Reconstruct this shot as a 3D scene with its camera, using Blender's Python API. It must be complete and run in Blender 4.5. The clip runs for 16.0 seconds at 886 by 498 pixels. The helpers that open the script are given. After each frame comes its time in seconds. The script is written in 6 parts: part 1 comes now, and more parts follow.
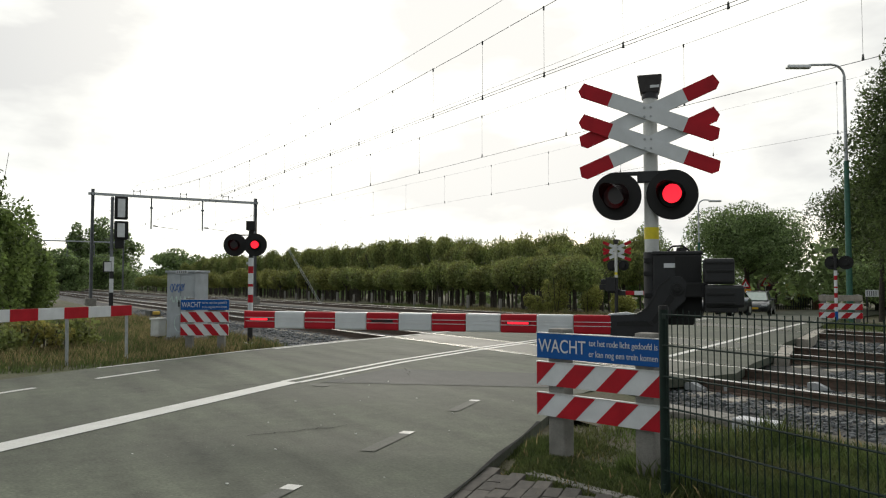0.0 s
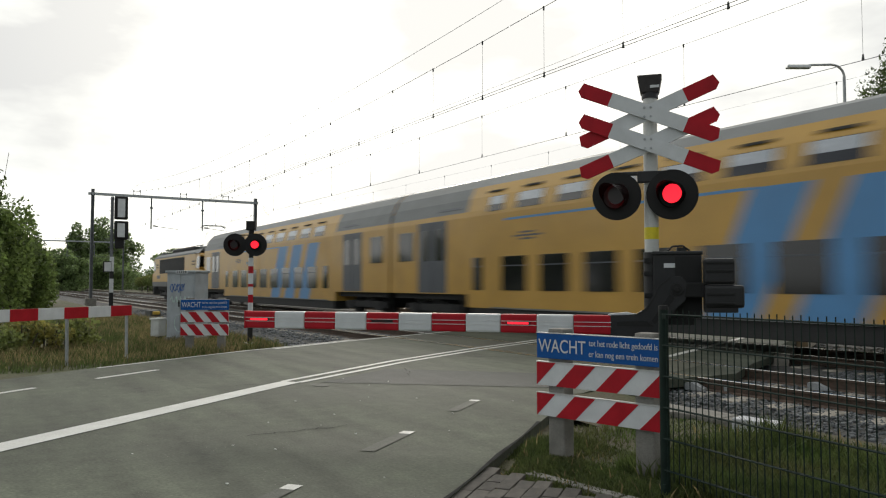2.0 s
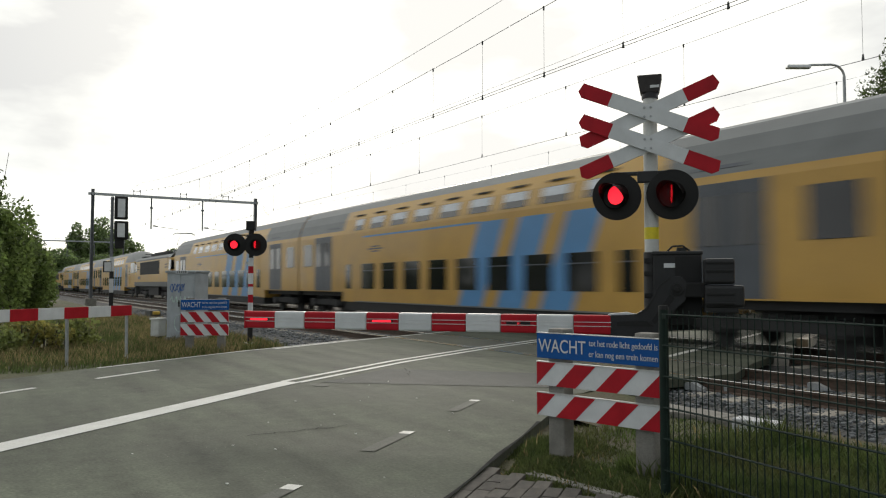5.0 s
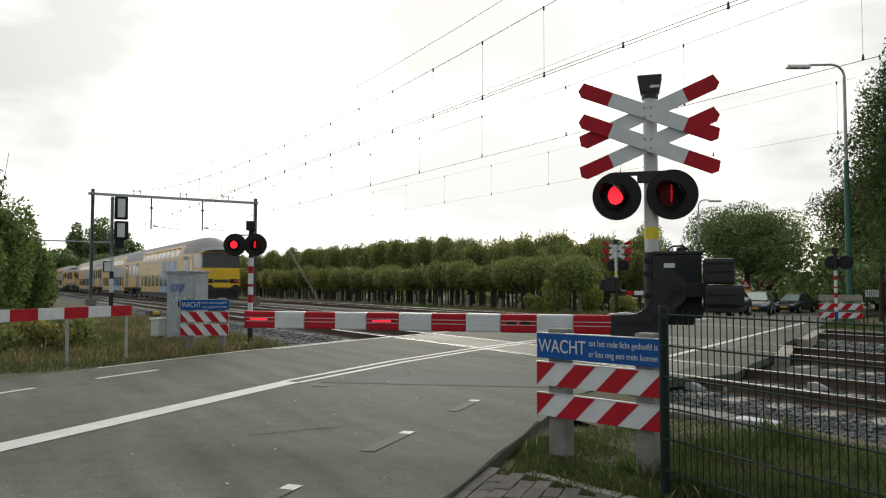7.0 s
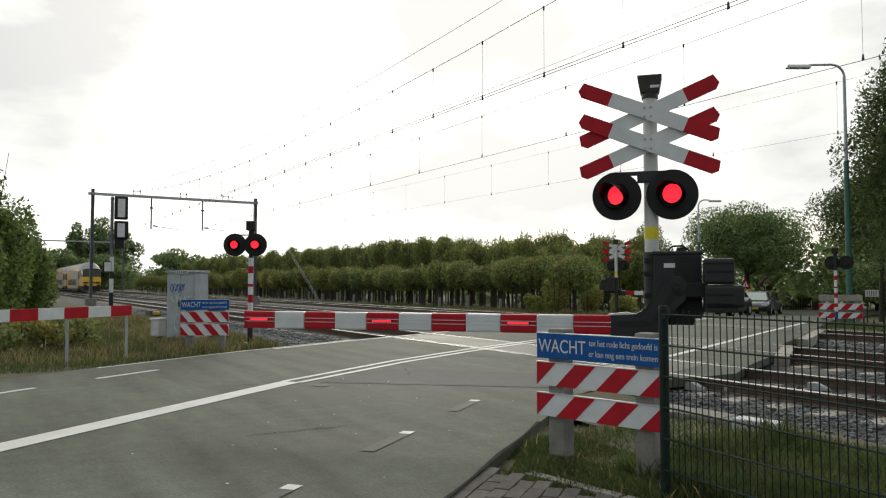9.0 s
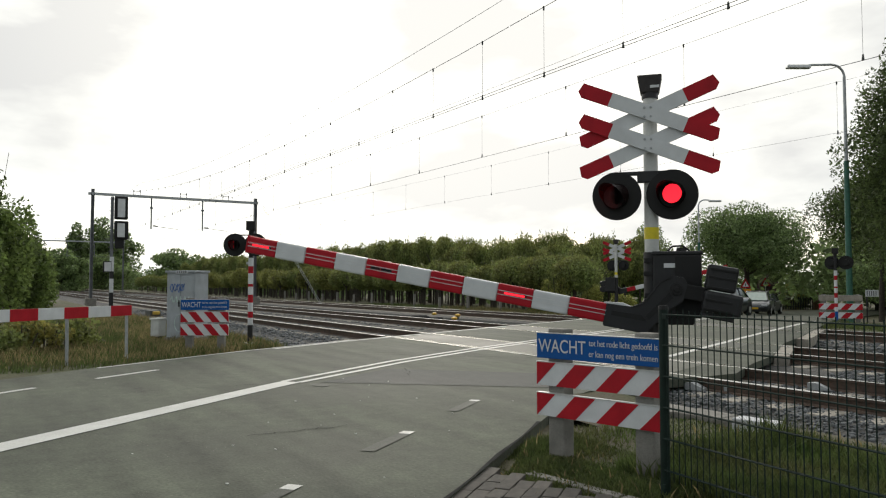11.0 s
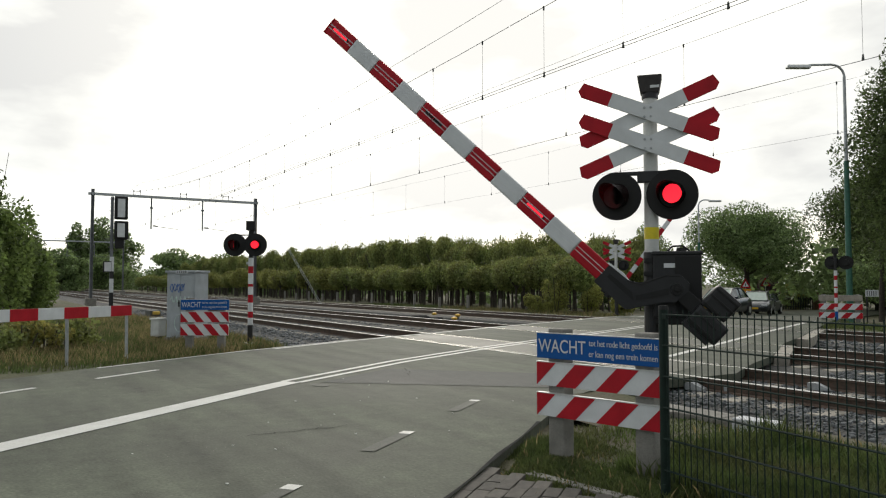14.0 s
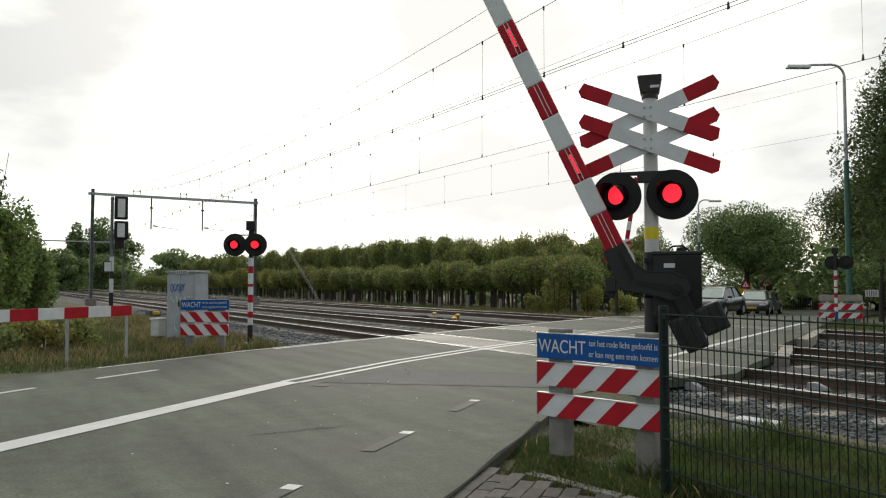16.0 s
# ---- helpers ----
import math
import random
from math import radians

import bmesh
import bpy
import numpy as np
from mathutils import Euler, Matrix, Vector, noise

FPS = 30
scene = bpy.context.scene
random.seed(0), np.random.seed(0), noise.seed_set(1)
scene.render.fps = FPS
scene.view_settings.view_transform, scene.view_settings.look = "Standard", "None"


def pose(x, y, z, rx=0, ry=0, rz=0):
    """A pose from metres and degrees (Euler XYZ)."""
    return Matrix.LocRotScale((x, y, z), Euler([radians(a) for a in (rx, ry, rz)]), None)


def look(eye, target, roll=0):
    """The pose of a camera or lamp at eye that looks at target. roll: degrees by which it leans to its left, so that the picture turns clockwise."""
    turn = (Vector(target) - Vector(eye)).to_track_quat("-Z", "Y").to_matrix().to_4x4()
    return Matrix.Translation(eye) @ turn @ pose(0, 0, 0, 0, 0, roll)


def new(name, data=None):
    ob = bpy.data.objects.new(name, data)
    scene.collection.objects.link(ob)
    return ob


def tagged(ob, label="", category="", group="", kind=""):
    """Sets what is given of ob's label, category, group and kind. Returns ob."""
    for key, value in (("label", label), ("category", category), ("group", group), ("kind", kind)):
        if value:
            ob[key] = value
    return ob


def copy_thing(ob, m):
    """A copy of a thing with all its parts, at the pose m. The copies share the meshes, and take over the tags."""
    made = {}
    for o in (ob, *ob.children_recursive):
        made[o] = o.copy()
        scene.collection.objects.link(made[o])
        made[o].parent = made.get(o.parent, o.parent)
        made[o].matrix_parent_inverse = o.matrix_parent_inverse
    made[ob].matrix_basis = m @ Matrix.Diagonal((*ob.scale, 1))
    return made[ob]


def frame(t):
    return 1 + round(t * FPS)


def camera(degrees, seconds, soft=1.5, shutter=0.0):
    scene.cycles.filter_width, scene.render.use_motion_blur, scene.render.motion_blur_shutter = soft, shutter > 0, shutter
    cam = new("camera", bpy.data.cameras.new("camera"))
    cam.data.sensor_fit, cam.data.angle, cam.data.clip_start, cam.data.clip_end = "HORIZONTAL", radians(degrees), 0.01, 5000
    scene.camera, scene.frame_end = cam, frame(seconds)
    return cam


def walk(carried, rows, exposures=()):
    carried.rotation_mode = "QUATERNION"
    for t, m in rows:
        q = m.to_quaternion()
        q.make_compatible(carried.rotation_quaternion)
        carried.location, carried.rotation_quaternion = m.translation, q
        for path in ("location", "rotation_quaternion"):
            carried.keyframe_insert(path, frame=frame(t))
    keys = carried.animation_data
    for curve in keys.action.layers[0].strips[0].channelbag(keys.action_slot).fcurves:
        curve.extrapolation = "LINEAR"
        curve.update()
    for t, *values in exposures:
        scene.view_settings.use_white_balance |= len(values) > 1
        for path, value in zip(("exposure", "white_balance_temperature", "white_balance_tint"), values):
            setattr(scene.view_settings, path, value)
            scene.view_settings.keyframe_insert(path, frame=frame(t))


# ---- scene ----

# ---------------- camera ----------------
H = 1.307
cam = camera(61.7, 16.0, soft=1.15, shutter=0.42)
CAM = Matrix(((0.5252, 0.0, 0.8510, 0), (0.8510, 0.0, -0.5252, 0), (0.0, 1.0, 0.0, 0), (0, 0, 0, 1)))
CAM = Matrix.Translation((0, 0, H)) @ CAM @ pose(0, 0, 0, 2.71, 0, 0)
walk(cam, [(0.0, CAM), (16.0, CAM)], [(0.0, 0.0), (16.0, 0.0)])

# ---------------- sky and sun ----------------
SUN_AZ, SUN_EL = math.atan2(-0.86, 0.51), radians(24)
world = bpy.data.worlds.new("world")
scene.world = world
world.use_nodes = True
wn, wl = world.node_tree.nodes, world.node_tree.links
wn.clear()
sky = wn.new("ShaderNodeTexSky")
sky.sky_type, sky.sun_disc = "NISHITA", False
sky.sun_elevation, sky.sun_rotation = SUN_EL, SUN_AZ
sky.dust_density = 2.0
co = wn.new("ShaderNodeTexCoord")
mp = wn.new("ShaderNodeMapping")
mp.inputs["Scale"].default_value = (1.0, 1.0, 2.6)
n1 = wn.new("ShaderNodeTexNoise")
n1.inputs["Scale"].default_value, n1.inputs["Detail"].default_value = 2.3, 6.0
n1.inputs["Roughness"].default_value = 0.52
r1 = wn.new("ShaderNodeValToRGB")
r1.color_ramp.elements[0].position, r1.color_ramp.elements[0].color = 0.40, (0.80, 0.80, 0.79, 1)
r1.color_ramp.elements[1].position, r1.color_ramp.elements[1].color = 0.60, (1.33, 1.33, 1.25, 1)
n2 = wn.new("ShaderNodeTexNoise")
n2.inputs["Scale"].default_value, n2.inputs["Detail"].default_value = 1.3, 4.0
r2 = wn.new("ShaderNodeValToRGB")
r2.color_ramp.elements[0].position, r2.color_ramp.elements[0].color = 0.53, (0, 0, 0, 1)
r2.color_ramp.elements[1].position, r2.color_ramp.elements[1].color = 0.72, (1, 1, 1, 1)
skyb = wn.new("ShaderNodeMixRGB")
skyb.blend_type = "MULTIPLY"
skyb.inputs[0].default_value = 1.0
skyb.inputs[2].default_value = (0.13, 0.13, 0.13, 1)
mixw = wn.new("ShaderNodeMixRGB")
bg = wn.new("ShaderNodeBackground")
bg.inputs["Strength"].default_value = 1.0
wo = wn.new("ShaderNodeOutputWorld")
wl.new(co.outputs["Generated"], mp.inputs["Vector"])
wl.new(mp.outputs[0], n1.inputs["Vector"])
wl.new(mp.outputs[0], n2.inputs["Vector"])
wl.new(n1.outputs["Fac"], r1.inputs[0])
wl.new(n2.outputs["Fac"], r2.inputs[0])
wl.new(sky.outputs[0], skyb.inputs[1])
wl.new(r2.outputs[0], mixw.inputs[0])
wl.new(r1.outputs[0], mixw.inputs[1])
wl.new(skyb.outputs[0], mixw.inputs[2])
dt = wn.new("ShaderNodeVectorMath")
dt.operation = "DOT_PRODUCT"
dt.inputs[1].default_value = (math.sin(SUN_AZ) * math.cos(SUN_EL), math.cos(SUN_AZ) * math.cos(SUN_EL), math.sin(SUN_EL))
wl.new(co.outputs["Generated"], dt.inputs[0])
glow = wn.new("ShaderNodeValToRGB")
glow.color_ramp.elements[0].position, glow.color_ramp.elements[0].color = 0.28, (0.48, 0.51, 0.54, 1)
glow.color_ramp.elements[1].position, glow.color_ramp.elements[1].color = 0.98, (1.25, 1.23, 1.18, 1)
e3 = glow.color_ramp.elements.new(0.80)
e3.color = (0.93, 0.945, 0.96, 1)
e4 = glow.color_ramp.elements.new(0.925)
e4.color = (0.97, 0.975, 0.97, 1)
half = wn.new("ShaderNodeMapRange")
half.inputs["From Min"].default_value, half.inputs["From Max"].default_value = -1.0, 1.0
wl.new(dt.outputs["Value"], half.inputs["Value"])
wl.new(half.outputs[0], glow.inputs[0])
lit = wn.new("ShaderNodeMixRGB")
lit.blend_type = "MULTIPLY"
lit.inputs[0].default_value = 1.0
wl.new(mixw.outputs[0], lit.inputs[1])
wl.new(glow.outputs[0], lit.inputs[2])
wl.new(lit.outputs[0], bg.inputs["Color"])
wl.new(bg.outputs[0], wo.inputs[0])

sun = bpy.data.lights.new("sun", "SUN")
sun.energy, sun.angle, sun.color = 0.9, radians(12), (1.0, 0.93, 0.82)
sun_ob = new("sun", sun)
sd = Vector((math.sin(SUN_AZ) * math.cos(SUN_EL), math.cos(SUN_AZ) * math.cos(SUN_EL), math.sin(SUN_EL)))
sun_ob.matrix_basis = look(sd * 60, (0, 0, 0))


# ---------------- materials ----------------
def mat(name, base, rough=0.6, metal=0.0, vary=0.25, scale=8.0, fine=90.0, bump=0.15, second=None, spec=0.5,
        obj_random=0.0, island=0.0, emit=None, strength=0.0, coat=0.0, depth=0.01):
    m = bpy.data.materials.new(name)
    m.use_nodes = True
    nt = m.node_tree
    b = nt.nodes["Principled BSDF"]
    L = nt.links.new
    tc = nt.nodes.new("ShaderNodeTexCoord")
    na = nt.nodes.new("ShaderNodeTexNoise")
    na.inputs["Scale"].default_value, na.inputs["Detail"].default_value = scale, 5.0
    nb = nt.nodes.new("ShaderNodeTexNoise")
    nb.inputs["Scale"].default_value, nb.inputs["Detail"].default_value = fine, 3.0
    L(tc.outputs["Object"], na.inputs["Vector"])
    L(tc.outputs["Object"], nb.inputs["Vector"])
    ramp = nt.nodes.new("ShaderNodeValToRGB")
    lo = second or tuple(c * (1 - vary) for c in base)
    hi = base if second else tuple(min(1.0, c * (1 + vary)) for c in base)
    ramp.color_ramp.elements[0].position, ramp.color_ramp.elements[0].color = 0.32, (*lo, 1)
    ramp.color_ramp.elements[1].position, ramp.color_ramp.elements[1].color = 0.68, (*hi, 1)
    L(na.outputs["Fac"], ramp.inputs[0])
    mix = nt.nodes.new("ShaderNodeMixRGB")
    mix.blend_type = "OVERLAY"
    mix.inputs[0].default_value = min(0.6, vary * 1.5)
    L(ramp.outputs[0], mix.inputs[1])
    L(nb.outputs["Fac"], mix.inputs[2])
    last = mix.outputs[0]
    if obj_random or island:
        if obj_random:
            src = nt.nodes.new("ShaderNodeObjectInfo").outputs["Random"]
        else:
            src = nt.nodes.new("ShaderNodeNewGeometry").outputs["Random Per Island"]
        amt = obj_random or island
        mr = nt.nodes.new("ShaderNodeMapRange")
        mr.inputs["To Min"].default_value, mr.inputs["To Max"].default_value = 1 - amt, 1 + amt
        L(src, mr.inputs["Value"])
        hs = nt.nodes.new("ShaderNodeHueSaturation")
        L(mr.outputs[0], hs.inputs["Value"])
        L(last, hs.inputs["Color"])
        last = hs.outputs[0]
    L(last, b.inputs["Base Color"])
    rr = nt.nodes.new("ShaderNodeMapRange")
    rr.inputs["To Min"].default_value, rr.inputs["To Max"].default_value = max(0.02, rough - 0.12), min(1.0, rough + 0.12)
    L(na.outputs["Fac"], rr.inputs["Value"])
    L(rr.outputs[0], b.inputs["Roughness"])
    b.inputs["Metallic"].default_value = metal
    b.inputs["Specular IOR Level"].default_value = spec
    b.inputs["Coat Weight"].default_value = coat
    if bump:
        bp = nt.nodes.new("ShaderNodeBump")
        bp.inputs["Strength"].default_value, bp.inputs["Distance"].default_value = bump, depth
        L(nb.outputs["Fac"], bp.inputs["Height"])
        L(bp.outputs[0], b.inputs["Normal"])
    if emit:
        b.inputs["Emission Color"].default_value = (*emit, 1)
        b.inputs["Emission Strength"].default_value = strength
    return m


ASPHALT = mat("asphalt", (0.078, 0.086, 0.063), 0.78, vary=0.34, scale=0.45, fine=42, bump=0.5, depth=0.008, spec=0.3)
ASPHALT_B = mat("asphalt_crossing", (0.082, 0.086, 0.066), 0.62, spec=0.28, vary=0.3, scale=0.8, fine=45, bump=0.3, depth=0.006)
TAR = mat("tar_joint", (0.035, 0.035, 0.034), 0.95, vary=0.3, scale=6, spec=0.05)
LINE = mat("road_paint", (0.60, 0.60, 0.57), 0.6, vary=0.2, scale=3, fine=60, second=(0.50, 0.50, 0.47))
LINE_W = mat("worn_paint_and_glint", (0.105, 0.108, 0.094), 0.75, vary=0.4, scale=9, fine=90, second=(0.074, 0.079, 0.064), spec=0.3)
SOIL = mat("ground_soil", (0.066, 0.076, 0.027), 0.95, vary=0.4, scale=1.1, fine=30, bump=0.6, second=(0.075, 0.058, 0.034), depth=0.03)
GRASS = mat("grass_blades", (0.072, 0.118, 0.030), 0.65, vary=0.3, scale=1.2, fine=20, bump=0, island=0.45, second=(0.105, 0.11, 0.042))
DRY = mat("dry_grass", (0.26, 0.21, 0.10), 0.75, vary=0.3, scale=2, fine=20, bump=0, island=0.4)
BALLAST = mat("ballast_stone", (0.165, 0.175, 0.18), 0.85, vary=0.35, scale=14, fine=90, bump=0.5, island=0.45, second=(0.095, 0.10, 0.105), depth=0.02)
BALLAST_BED = mat("ballast_bed", (0.11, 0.11, 0.105), 0.9, vary=0.5, scale=11, fine=24, bump=1.0, second=(0.07, 0.065, 0.06), depth=0.05)
CONC = mat("concrete", (0.25, 0.24, 0.215), 0.85, vary=0.3, scale=5, fine=120, bump=0.35, second=(0.16, 0.152, 0.135))
CONC_W = mat("pale_concrete", (0.29, 0.265, 0.225), 0.85, vary=0.3, scale=4, fine=120, bump=0.3)
RUST = mat("rusty_rail", (0.075, 0.050, 0.036), 0.8, vary=0.4, scale=9, fine=160, bump=0.3)
STEEL = mat("polished_railhead", (0.62, 0.61, 0.58), 0.22, metal=1.0, vary=0.1, scale=5, fine=60, bump=0.05)
GALV = mat("galvanised_steel", (0.40, 0.42, 0.43), 0.5, metal=0.6, vary=0.2, scale=6, fine=80, bump=0.08)
POLE_W = mat("pale_grey_pole_paint", (0.56, 0.57, 0.55), 0.45, vary=0.12, scale=6, fine=100, bump=0.06)
BLACK = mat("black_paint", (0.010, 0.010, 0.011), 0.45, vary=0.3, scale=8, fine=160, bump=0.12)
BLACK_M = mat("matt_black", (0.008, 0.008, 0.008), 0.75, vary=0.3, scale=10, fine=120, bump=0.1)
RED = mat("red_reflective_sheet", (0.41, 0.012, 0.022), 0.5, spec=0.2, vary=0.12, scale=7, fine=150, bump=0.05)
WHITE = mat("white_reflective_sheet", (0.63, 0.65, 0.66), 0.4, vary=0.08, scale=6, fine=150, bump=0.04)
RED_F = mat("faded_red_sheet", (0.30, 0.045, 0.04), 0.5, vary=0.2, scale=9, fine=150, bump=0.05)
BLUE = mat("blue_sign_sheet", (0.004, 0.085, 0.32), 0.45, spec=0.25, vary=0.1, scale=5, fine=120, bump=0.04)
YEL = mat("yellow_sticker", (0.75, 0.62, 0.02), 0.5, vary=0.12, scale=14, fine=80, bump=0.03)
GREEN = mat("dark_green_fence_coating", (0.008, 0.020, 0.015), 0.6, spec=0.25, vary=0.25, scale=10, fine=120, bump=0.06)
ALU = mat("aluminium_strip", (0.66, 0.67, 0.67), 0.4, metal=0.7, vary=0.1, scale=10, fine=100, bump=0.03)
LED = mat("lit_red_lens", (0.5, 0.02, 0.03), 0.4, vary=0.1, scale=40, fine=300, bump=0.1, emit=(1.0, 0.012, 0.028), strength=1.7)
LED_OFF = mat("unlit_red_lens", (0.010, 0.004, 0.004), 0.35, vary=0.3, scale=60, fine=300, bump=0.1)
T_YEL = mat("train_yellow", (0.49, 0.285, 0.055), 0.45, vary=0.10, scale=1.2, fine=40, bump=0.03, coat=0.15)
T_YELF = mat("train_front_yellow", (0.78, 0.50, 0.02), 0.4, vary=0.08, scale=1.5, fine=40, bump=0.03, coat=0.15)
T_BLUE = mat("train_blue", (0.085, 0.25, 0.49), 0.42, vary=0.10, scale=1.2, fine=40, bump=0.03)
T_ROOF = mat("train_roof_grey", (0.155, 0.165, 0.165), 0.5, vary=0.15, scale=1.5, fine=30, bump=0.08)
T_GREY = mat("train_door_grey", (0.075, 0.085, 0.10), 0.45, vary=0.12, scale=2, fine=40, bump=0.04)
T_DARK = mat("train_underframe", (0.022, 0.022, 0.022), 0.75, vary=0.4, scale=3, fine=30, bump=0.3)
T_SOLE = mat("locomotive_sole_grey", (0.085, 0.09, 0.09), 0.55, vary=0.2, scale=2, fine=30, bump=0.08)
GLASS = mat("dark_window_glass", (0.012, 0.013, 0.014), 0.08, vary=0.2, scale=1.0, fine=6, bump=0.0, spec=0.7)
T_FRAME = mat("rubber_gangway", (0.05, 0.05, 0.048), 0.8, vary=0.2, scale=6, fine=60, bump=0.2)
TAILRED = mat("red_tail_lamp", (0.5, 0.02, 0.02), 0.3, vary=0.1, emit=(1.0, 0.05, 0.04), strength=0.12)
CABINET = mat("grey_cabinet_paint", (0.36, 0.39, 0.41), 0.55, vary=0.14, scale=4, fine=60, bump=0.08)
BARK = mat("bark", (0.055, 0.046, 0.035), 0.9, vary=0.4, scale=12, fine=60, bump=0.7, depth=0.02)
LEAF = mat("tree_leaves", (0.155, 0.215, 0.062), 0.6, vary=0.3, scale=0.8, fine=14, bump=0, island=0.55)
LEAF_O = mat("orchard_leaves", (0.19, 0.255, 0.078), 0.6, vary=0.3, scale=0.5, fine=12, bump=0, island=0.5, second=(0.19, 0.20, 0.06))
# lifted leaf colour: the pale haze over distant trees is put in here
LEAF_D = mat("hazed_leaves", (0.17, 0.235, 0.090), 0.6, vary=0.3, scale=0.8, fine=14, bump=0, island=0.55)
LEAF_YO = mat("yellow_green_leaves", (0.23, 0.24, 0.065), 0.6, vary=0.3, scale=0.5, fine=12, bump=0, island=0.5)
# LEAF_D at half brightness: backlit shade put into the near trees' colour
LEAF_N = mat("shaded_near_leaves", (0.085, 0.12, 0.040), 0.6, vary=0.3, scale=0.8, fine=14, bump=0, island=0.55)
LEAF_S = mat("shrub_leaves", (0.30, 0.31, 0.085), 0.6, vary=0.3, scale=0.9, fine=14, bump=0, island=0.5)
LEAF_R = mat("reddish_leaves", (0.085, 0.055, 0.055), 0.6, vary=0.3, scale=0.8, fine=14, bump=0, island=0.5)
LEAF_Y = mat("yellowing_leaves", (0.24, 0.22, 0.06), 0.65, vary=0.35, scale=0.9, fine=14, bump=0, island=0.5)
WIRE = mat("overhead_wire", (0.05, 0.055, 0.055), 0.5, metal=0.6, vary=0.1, bump=0)
MAST = mat("grey_mast_paint", (0.13, 0.14, 0.15), 0.6, vary=0.2, scale=5, fine=60, bump=0.1)
PAVER = mat("paver", (0.088, 0.080, 0.069), 0.85, vary=0.3, scale=10, fine=140, bump=0.35, obj_random=0.25)
for lm in (LEAF, LEAF_S, LEAF_N, LEAF_R, LEAF_YO, LEAF_O, LEAF_D, LEAF_Y, GRASS, DRY):
    bs = lm.node_tree.nodes["Principled BSDF"]
    tr = lm.node_tree.nodes.new("ShaderNodeBsdfTranslucent")
    mx = lm.node_tree.nodes.new("ShaderNodeMixShader")
    out = [n for n in lm.node_tree.nodes if n.type == "OUTPUT_MATERIAL"][0]
    mx.inputs[0].default_value = 0.55
    lm.node_tree.links.new(bs.inputs["Base Color"].links[0].from_socket, tr.inputs["Color"])
    lm.node_tree.links.new(bs.outputs[0], mx.inputs[1])
    lm.node_tree.links.new(tr.outputs[0], mx.inputs[2])
    lm.node_tree.links.new(mx.outputs[0], out.inputs["Surface"])




def road_wear(m, along, contrast):
    """Adds streaks along the road, mid-size blotches and small pale chips to an asphalt material."""
    nt = m.node_tree
    L = nt.links.new
    b = nt.nodes["Principled BSDF"]
    src = b.inputs["Base Color"].links[0].from_socket
    tc = nt.nodes.new("ShaderNodeTexCoord")
    mp_ = nt.nodes.new("ShaderNodeMapping")
    mp_.inputs["Rotation"].default_value = (0, 0, -along)
    mp_.inputs["Scale"].default_value = (0.16, 1.5, 1.0)
    st = nt.nodes.new("ShaderNodeTexNoise")
    st.inputs["Scale"].default_value, st.inputs["Detail"].default_value = 1.6, 6.0
    L(tc.outputs["Object"], mp_.inputs["Vector"])
    L(mp_.outputs[0], st.inputs["Vector"])
    bl = nt.nodes.new("ShaderNodeTexNoise")
    bl.inputs["Scale"].default_value, bl.inputs["Detail"].default_value, bl.inputs["Roughness"].default_value = 5.0, 10.0, 0.78
    L(tc.outputs["Object"], bl.inputs["Vector"])
    ad = nt.nodes.new("ShaderNodeMath")
    ad.operation = "ADD"
    L(st.outputs["Fac"], ad.inputs[0])
    L(bl.outputs["Fac"], ad.inputs[1])
    mr = nt.nodes.new("ShaderNodeMapRange")
    mr.inputs["From Min"].default_value, mr.inputs["From Max"].default_value = 0.7, 1.3
    mr.inputs["To Min"].default_value, mr.inputs["To Max"].default_value = 1 - contrast, 1 + contrast
    L(ad.outputs[0], mr.inputs["Value"])
    hs = nt.nodes.new("ShaderNodeHueSaturation")
    L(mr.outputs[0], hs.inputs["Value"])
    L(src, hs.inputs["Color"])
    vo = nt.nodes.new("ShaderNodeTexVoronoi")
    vo.inputs["Scale"].default_value = 26.0
    L(tc.outputs["Object"], vo.inputs["Vector"])
    lt = nt.nodes.new("ShaderNodeMath")
    lt.operation = "LESS_THAN"
    lt.inputs[1].default_value = 0.10
    L(vo.outputs["Distance"], lt.inputs[0])
    pick = nt.nodes.new("ShaderNodeTexNoise")
    pick.inputs["Scale"].default_value = 2.1
    L(tc.outputs["Object"], pick.inputs["Vector"])
    gt = nt.nodes.new("ShaderNodeMath")
    gt.operation = "GREATER_THAN"
    gt.inputs[1].default_value = 0.60
    L(pick.outputs["Fac"], gt.inputs[0])
    mu = nt.nodes.new("ShaderNodeMath")
    mu.operation = "MULTIPLY"
    L(lt.outputs[0], mu.inputs[0])
    L(gt.outputs[0], mu.inputs[1])
    mx_ = nt.nodes.new("ShaderNodeMixRGB")
    L(mu.outputs[0], mx_.inputs[0])
    L(hs.outputs[0], mx_.inputs[1])
    mx_.inputs[2].default_value = (0.24, 0.23, 0.20, 1)
    L(mx_.outputs[0], b.inputs["Base Color"])


road_wear(ASPHALT, math.atan2(0.77, -0.64), 0.42)
road_wear(ASPHALT_B, 0.0, 0.28)


